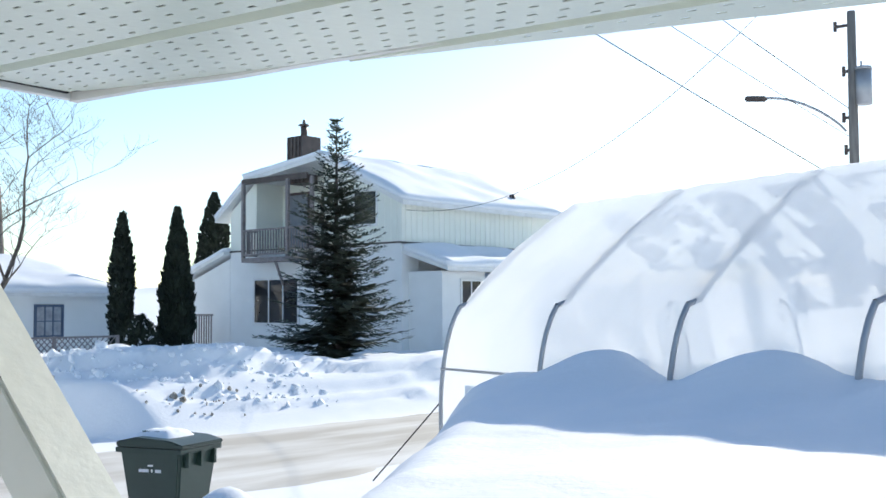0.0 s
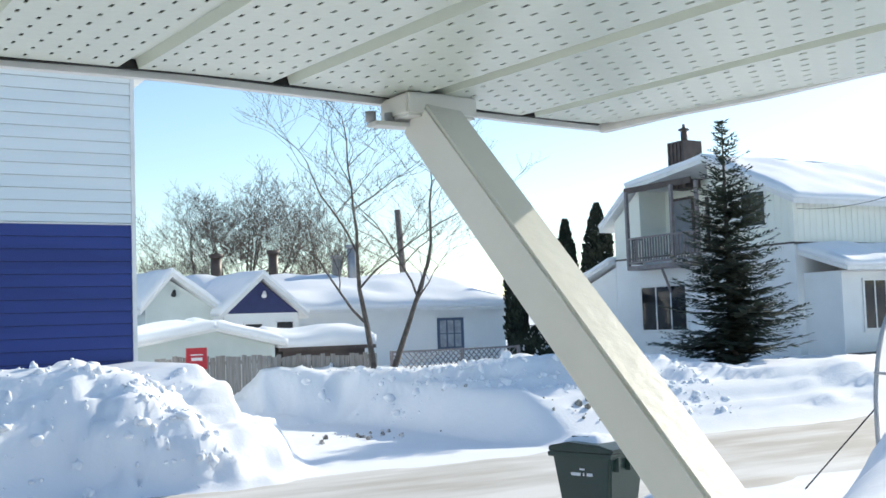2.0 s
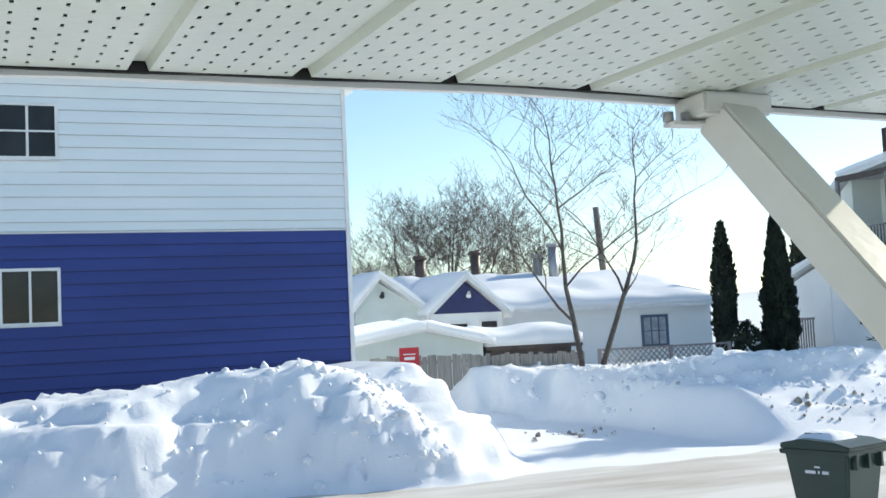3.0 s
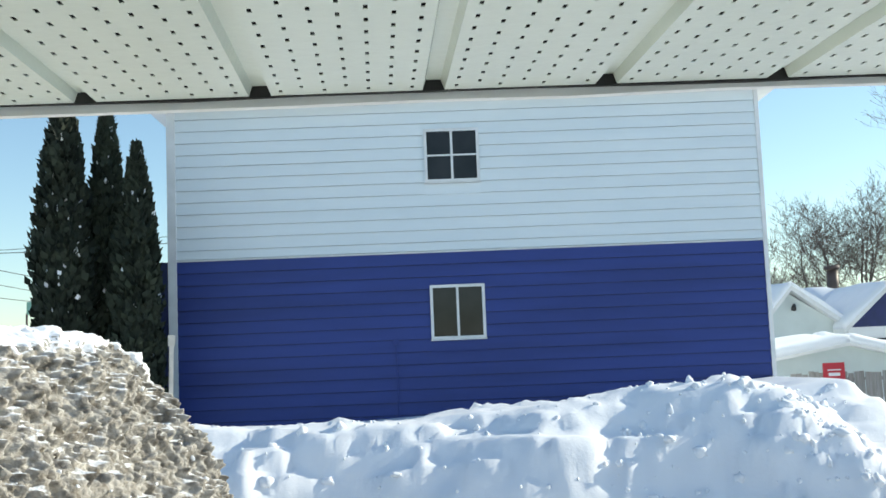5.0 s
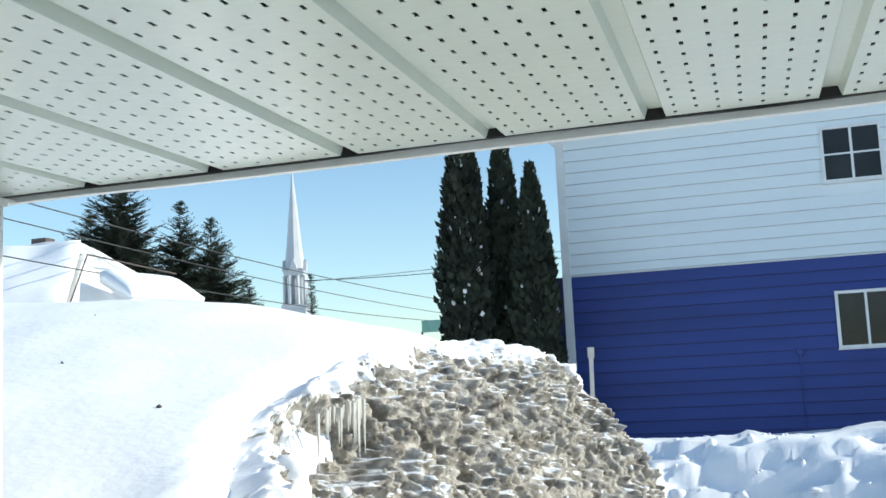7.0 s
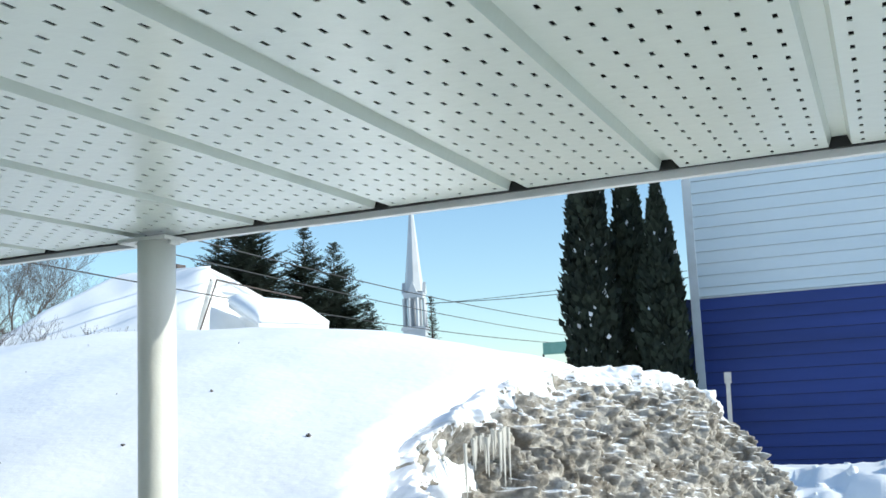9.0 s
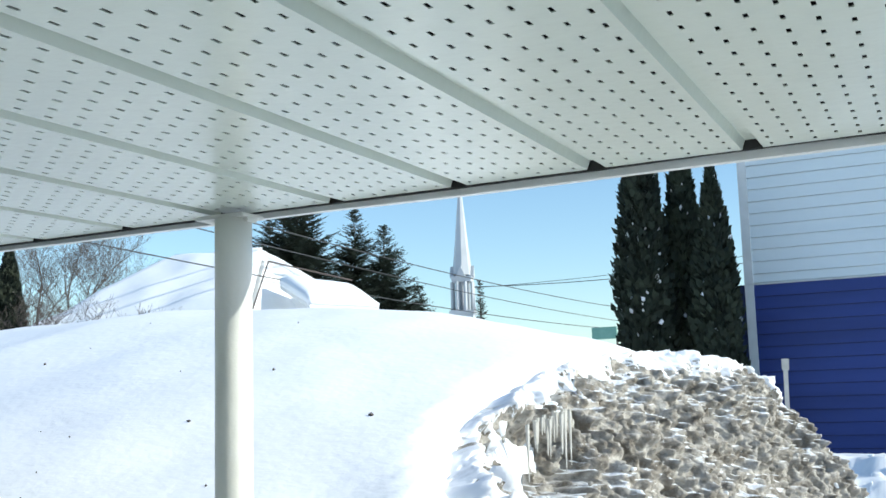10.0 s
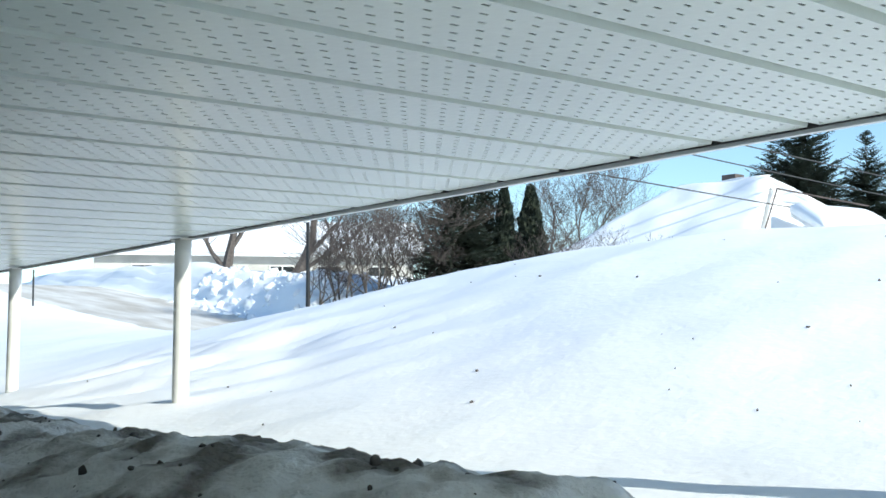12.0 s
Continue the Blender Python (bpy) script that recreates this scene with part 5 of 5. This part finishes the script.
spruce((22.8, 22.5, 0.35), 7.15, 2.4, 3, "dark green spruce with drooping boughs before a white house", 1.15)
cedar((20.85, 30.15, 0.7), 4.35, 0.46, 4, "slim dark pointed cedar with snow at its foot", 0.02)
cedar((22.85, 30.0, 0.6), 4.75, 0.82, 5, "dark pointed cedar beside a white house", 0.0, 0.3)
cedar((31.2, 38.6, 0.6), 6.5, 1.0, 6, "tall dark cedar beside a white house", 0.05)
cedar((20.9, 29.2, 0.5), 1.3, 0.55, 7, "low dark shrub loaded with snow", 0.22, 0.75, "shrub")
cedar((-7.8, 21.7, 0.5), 7.2, 0.68, 8, "tall columnar dark cedar flecked with snow", 0.07)
cedar((-7.15, 22.4, 0.5), 7.0, 0.52, 9, "tall columnar dark cedar in a row of three", 0.015)
cedar((-6.34, 21.6, 0.5), 5.95, 0.52, 10, "columnar dark cedar beside a blue house", 0.025)
bare_tree((12.5, 24.0, 0.6), 7.0, 1.0, 19, "leafless multi-stemmed tree behind a snowbank", 5, 2, 0.085, thin=0.0045, lean=(0.16, 0.0))
for bx, by, bh, sd, b0 in ((15.8, 46, 7.2, 14, 0.5), (18.6, 47, 8.0, 15, 0.5), (13.6, 49, 4.8, 16, 0.5), (21.4, 46.5, 7.0, 17, 0.5), (17.4, 45.5, 7.3, 18, 0.5)):
    bare_tree((bx, by, b0), bh, 1.2, sd, "leafless bushy tree behind snowy roofs", 5, 3, 0.10, thin=0.0075)


# ---- street furniture and cables ----
def cable(p0, p1, sag, r, label="thin dark overhead cable"):
    t = thing("overhead_cable", p0, label, "cable", "overhead cables")
    bm = bmesh.new()
    p0, p1 = Vector(p0), Vector(p1)
    prev = Vector((0, 0, 0))
    n = 22
    for i in range(1, n + 1):
        f = i / n
        q = (p1 - p0) * f - Vector((0, 0, 4 * sag * f * (1 - f)))
        tube(bm, prev, q, r, r, 5, False)
        prev = q
    bmesh.ops.remove_doubles(bm, verts=bm.verts[:], dist=0.003)
    part("strand", bm, WIREC, t)
    return t


def utility_pole():
    t = thing("utility_pole", (24.15, 8.24, -0.3), "grey wooden utility pole with transformer and street lamp", "pole")
    bm = bmesh.new()
    tube(bm, (0, 0, 0), (0.03, -0.02, 8.6), 0.13, 0.09, 12)
    part("shaft", bm, WOODP, t)
    bm = bmesh.new()
    tube(bm, (0.05, -0.24, 6.55), (0.05, -0.24, 7.3), 0.17, 0.17, 14)
    tube(bm, (0.05, -0.24, 7.3), (0.05, -0.24, 7.36), 0.19, 0.17, 14)
    tube(bm, (0.05, -0.2, 7.36), (0.05, -0.2, 7.5), 0.025, 0.02, 6)
    part("transformer", bm, GREYM, t, "grey cylindrical transformer")
    lamp = new("street_lamp")
    lamp.parent = t
    bm = bmesh.new()
    prev = None
    for i in range(15):
        f = i / 14
        q = Vector((-0.05 - 0.72 * f, 0.12 + 1.5 * f, 6.0 + 0.85 * math.sin(f * math.pi / 2) ** 0.8 - 0.05 * f))
        if prev:
            tube(bm, prev, q, 0.03, 0.03, 6, False)
        prev = q
    part("arm", bm, GREYM, lamp)
    bm = bmesh.new()
    box(bm, -0.07, 0.07, -0.05, 0.42, -0.07, 0.05, 0.03, Matrix.Translation(prev) @ pose(0, 0, 0, 4, 0, 20))
    part("lamp_head", bm, BROWN, lamp)
    for z, dy in ((8.3, 0.32), (7.3, 0.16), (6.3, 0.18), (5.6, 0.15)):
        bm = bmesh.new()
        box(bm, -0.03, 0.03, 0.0, dy, z - 0.03, z + 0.03)
        tube(bm, (0, dy, z - 0.1), (0, dy, z + 0.12), 0.04, 0.04, 6)
        part("insulator", bm, BROWN, t)
    return t


utility_pole()
cable((24.2, 8.3, 4.5), (19.9, 16.6, 10.9), 0.05, 0.013)
cable((24.2, 8.2, 6.1), (20.2, 14.0, 11.6), 0.05, 0.011)
cable((24.2, 8.2, 5.5), (20.6, 14.4, 10.6), 0.05, 0.009)
cable((28.5, 24.9, 5.35), (24.3, 10.4, 8.6), 1.35, 0.009, "sagging service cable from house to pole")
cable((-22.2, 18.0, 8.25), (-23.2, 75.0, 8.0), 0.5, 0.022)
cable((-23.4, 14.0, 8.2), (-27.0, 90.0, 8.0), 0.6, 0.022)
cable((-23.4, 13.0, 7.0), (-25.0, 80.0, 7.0), 0.6, 0.022)
cable((-27.0, 54.5, 8.35), (-10.0, 61.0, 9.5), 0.35, 0.022)
cable((-27.0, 54.5, 8.30), (-10.0, 61.0, 9.9), 0.25, 0.016)


def marker_stake(at, h, m, label, tip=None):
    t = thing("marker_stake", at, label, "stake")
    bm = bmesh.new()
    box(bm, -0.022, 0.022, -0.015, 0.015, -0.3, h, 0.004, pose(0, 0, 0, 1.5, 1, 20))
    part("shaft", bm, m, t)
    if tip:
        bm = bmesh.new()
        box(bm, -0.035, 0.035, -0.022, 0.022, h - 0.11, h + 0.01, 0.004, pose(0, 0, 0, 1.5, 1, 20))
        part("tip", bm, tip, t)
    return t


marker_stake((-3.62, 12.3, 0.2), 2.18, STAKE, "pale wooden marker stake standing in the snowbank", STAKE)
marker_stake((-15.66, 7.9, 1.9), 1.75, BLACK, "dark thin marker stake in the snowbank")
marker_stake((-22.2, 16.0, 2.6), 1.03, STAKE, "short pale stake in the snow")
marker_stake((-30.5, 8.7, 2.6), 1.2, BLACK, "dark thin marker stake by the road")


def church():
    t = thing("church_steeple", (-71.0, 144.2, 2.0), "pale tin-clad church steeple with belfry", "church")
    def ring(bm, z0, r0, z1, r1, n=8, turn=0.39):
        A = [bm.verts.new((r0 * math.cos(turn + 2 * math.pi * i / n), r0 * math.sin(turn + 2 * math.pi * i / n), z0)) for i in range(n)]
        B = [bm.verts.new((r1 * math.cos(turn + 2 * math.pi * i / n), r1 * math.sin(turn + 2 * math.pi * i / n), z1)) for i in range(n)]
        for i in range(n):
            bm.faces.new((A[i], A[(i + 1) % n], B[(i + 1) % n], B[i]))
        bm.faces.new(list(reversed(A)))
        bm.faces.new(B)
    bm = bmesh.new()
    ring(bm, 21.5, 1.15, 33.4, 0.06)
    part("spire", bm, CHURCH, t)
    bm = bmesh.new()
    tube(bm, (0, 0, 33.3), (0, 0, 34.6), 0.05, 0.04, 5)
    tube(bm, (-0.3, 0, 34.1), (0.3, 0, 34.1), 0.04, 0.04, 5)
    part("cross", bm, BROWN, t)
    bm = bmesh.new()
    ring(bm, 18.6, 1.5, 21.6, 1.15)
    part("spire_base", bm, CHURCH, t)
    for k in range(4):
        bm = bmesh.new()
        prism(bm, [(-0.7, 18.3), (0.7, 18.3), (0.0, 20.0)], "y", -1.75, -1.2)
        bmesh.ops.rotate(bm, verts=bm.verts[:], cent=(0, 0, 0), matrix=Matrix.Rotation(k * math.pi / 2 + 0.3, 3, "Z"))
        part("dormer", bm, CHURCH, t)
    bm = bmesh.new()
    ring(bm, 17.6, 1.95, 18.4, 2.15, 4, 0.785 + 0.3)
    part("cornice", bm, CHURCH, t)
    for k in range(8):
        bm = bmesh.new()
        a = 0.3 + 2 * math.pi * k / 8 + 0.39
        tube(bm, (1.6 * math.cos(a), 1.6 * math.sin(a), 13.4), (1.6 * math.cos(a), 1.6 * math.sin(a), 17.6), 0.28, 0.26, 6)
        part("column", bm, CHURCH, t)
    bm = bmesh.new()
    ring(bm, 13.0, 1.05, 17.6, 1.05)
    part("belfry_core", bm, GREYM, t)
    bm = bmesh.new()
    ring(bm, 0.0, 2.5, 13.0, 2.3, 4, 0.785 + 0.3)
    ring(bm, 12.9, 2.6, 13.4, 2.5, 4, 0.785 + 0.3)
    part("tower", bm, CHURCH, t)
    for s in (-1, 1):
        bm = bmesh.new()
        ring(bm, 12.8, 0.28, 15.4, 0.05, 6)
        bmesh.ops.translate(bm, verts=bm.verts[:], vec=(2.1 * s, -0.6 * s, 0))
        part("pinnacle", bm, CHURCH, t)
    return t


church()


def snowy_cottage():
    t = thing("cottage", (0, 0, 0), "white cottage buried under a thick snow roof", "house")
    RL, RR, EL, ER = (-28.1, 31.3, 7.5), (-24.5, 31.6, 7.45), (-30.2, 26.0, 4.5), (-23.2, 28.9, 4.9)
    BR, BL = (-21.6, 34.8, 4.9), (-30.0, 36.5, 4.9)
    for q in ([RL, RR, ER, EL], [RR, RL, BL, BR]):
        bm = bmesh.new()
        roof_quad(bm, q, 0.2)
        part("roof", bm, TRIM, t)
        snow_slab(t, q, 0.45, seed=q[0][0])
    bm = bmesh.new()
    A = [bm.verts.new(p) for p in ((-23.4, 29.4, 2.0), (-22.0, 34.2, 2.0), (-22.0, 34.2, 4.9), (-24.4, 31.7, 7.2), (-23.4, 29.4, 4.9))]
    B = [bm.verts.new((v.co.x - 4.5, v.co.y - 0.6, v.co.z)) for v in A]
    bm.faces.new(A)
    bm.faces.new(list(reversed(B)))
    for i in range(5):
        bm.faces.new((A[i], B[i], B[(i + 1) % 5], A[(i + 1) % 5]))
    bmesh.ops.recalc_face_normals(bm, faces=bm.faces[:])
    part("wall", bm, STUCCO, t)
    bm = bmesh.new()
    tube(bm, (-23.15, 29.1, 5.0), (-24.1, 31.45, 7.15), 0.03, 0.03, 5)
    tube(bm, (-24.1, 31.45, 7.15), (-22.2, 33.9, 6.55), 0.03, 0.03, 5)
    part("verge_board", bm, BROWN, t)
    q = [(-23.3, 31.0, 6.2), (-22.3, 33.7, 6.2), (-20.7, 33.2, 5.4), (-21.7, 30.4, 5.4)]
    bm = bmesh.new()
    roof_quad(bm, q, 0.12)
    part("awning", bm, TRIM, t)
    snow_slab(t, q, 0.45, seed=3)
    bm = bmesh.new()
    box(bm, -26.9, -26.3, 32.1, 32.6, 7.2, 8.0)
    part("chimney", bm, BROWN, t)
    return t


snowy_cottage()


def beige_house():
    t = thing("beige_house", (-51.5, 26.5, 3.5), "beige bungalow with dark windows behind trees and snow", "house", rz=62)
    bm = bmesh.new()
    box(bm, -8, 8, 0, 7, -1, 3.0)
    part("wall", bm, BEIGE, t)
    for ya, yb in ((-0.6, 3.5), (7.6, 3.5)):
        q = [(-8.5, yb, 4.9), (8.5, yb, 4.9), (8.5, ya, 2.95), (-8.5, ya, 2.95)]
        bm = bmesh.new()
        roof_quad(bm, q, 0.15)
        part("roof", bm, TRIM, t)
        snow_slab(t, q, 0.35, seed=ya)
    for x in (-6.2, -3.2, 0.6, 3.0, 5.6):
        window_unit(t, x, x + 1.3, 1.0, 2.4, 0, 0.1, (2, 1))
    return t


beige_house()
spruce((-29.4, 41.0, 2.5), 10.6, 4.4, 31, "broad dark spruce behind a snowy cottage", 1.7)
spruce((-32.0, 42.5, 2.5), 8.6, 4.4, 32, "broad dark spruce behind a snowy cottage", 1.6)
spruce((-27.5, 42.8, 2.5), 8.6, 3.3, 33, "narrow dark spruce behind a snowy cottage", 1.6)
spruce((-26.3, 43.4, 2.5), 7.8, 3.2, 34, "narrow dark spruce behind a snowy cottage", 1.6)
spruce((-25.0, 44.3, 2.5), 4.9, 1.8, 35, "small dark spruce near the steeple", 1.0)
spruce((-27.9, 20.4, 2.6), 5.0, 2.3, 36, "wide dark evergreen with snow at its foot", 1.3)
spruce((-29.0, 22.5, 2.6), 5.4, 2.3, 37, "wide dark evergreen among bare shrubs", 1.2)
cedar((-27.5, 22.1, 2.6), 4.15, 0.72, 38, "dark pointed cedar beside bare shrubs", 0.0, 0.3)
cedar((-26.95, 22.7, 2.6), 4.15, 0.95, 39, "dark pointed cedar beside bare shrubs", 0.0, 0.3)
spruce((-32.0, 66.0, 4.0), 6.2, 0.9, 40, "far small dark conifer beside the steeple", 0.7)
for i, (bx, by, bh) in enumerate(((-29.6, 17.6, 4.0), (-29.0, 18.4, 4.0), (-28.8, 18.0, 3.6), (-28.3, 19.4, 3.8), (-28.5, 19.0, 3.9), (-28.2, 19.8, 3.0), (-30.2, 17.0, 2.8), (-25.6, 22.4, 2.9))):
    bare_tree((bx, by, 2.7), bh, 1.0, 50 + i, "tangled leafless brown shrub on the snowbank", 4, 4, 0.04, "shrub")
for i, (bx, by, bh) in enumerate(((-34.1, 31.1, 6.4), (-32.9, 32.3, 6.0), (-36.0, 30.5, 5.0))):
    bare_tree((bx, by, 3.0), bh, 0.85, 60 + i, "leafless tree beside a snowy cottage", 5, 2, 0.10)
for i, (bx, by, bh) in enumerate(((-27.0, 26.2, 2.6), (-25.6, 26.6, 2.2), (-24.6, 27.4, 2.0))):
    bare_tree((bx, by, 3.4), bh, 0.7, 64 + i, "thin leafless sapling before a snowy roof", 3, 2, 0.025, "shrub")
bare_tree((-44.7, 21.4, 3.6), 7.0, 0.8, 70, "thick dark leafless trunk before a beige house", 3, 1, 0.30, lean=(0.05, -0.12))
bare_tree((-43.6, 23.3, 3.6), 7.0, 0.8, 71, "thick dark leafless trunk with a long limb", 3, 1, 0.34, lean=(0.1, 0.35))
bare_tree((-18.0, 60.0, 3.6), 4.4, 0.8, 72, "far leafless bush beyond the bank", 4, 3, 0.06)


def leaning_pole():
    t = thing("leaning_pole", (25.6, 46.0, 0.5), "dark leaning wooden pole behind a low house", "pole")
    bm = bmesh.new()
    tube(bm, (0, 0, 0), (-0.5, 0, 7.0), 0.19, 0.15, 8)
    part("shaft", bm, WOODP, t)
    return t


leaning_pole()


def green_sign():
    t = thing("green_billboard", (-20.6, 57.2, 2.5), "far green board on dark posts", "sign")
    bm = bmesh.new()
    box(bm, -0.7, 0.7, -0.05, 0.05, 2.75, 3.4, 0.01)
    part("board", bm, mat("green board", (0.16, 0.34, 0.27), 0.6, (0.20, 0.38, 0.31), 3), t)
    for x in (-0.7, 0.7):
        bm = bmesh.new()
        tube(bm, (x, 0, 0), (x, 0, 2.8), 0.06, 0.06, 6)
        part("leg", bm, BROWN, t)
    return t


green_sign()
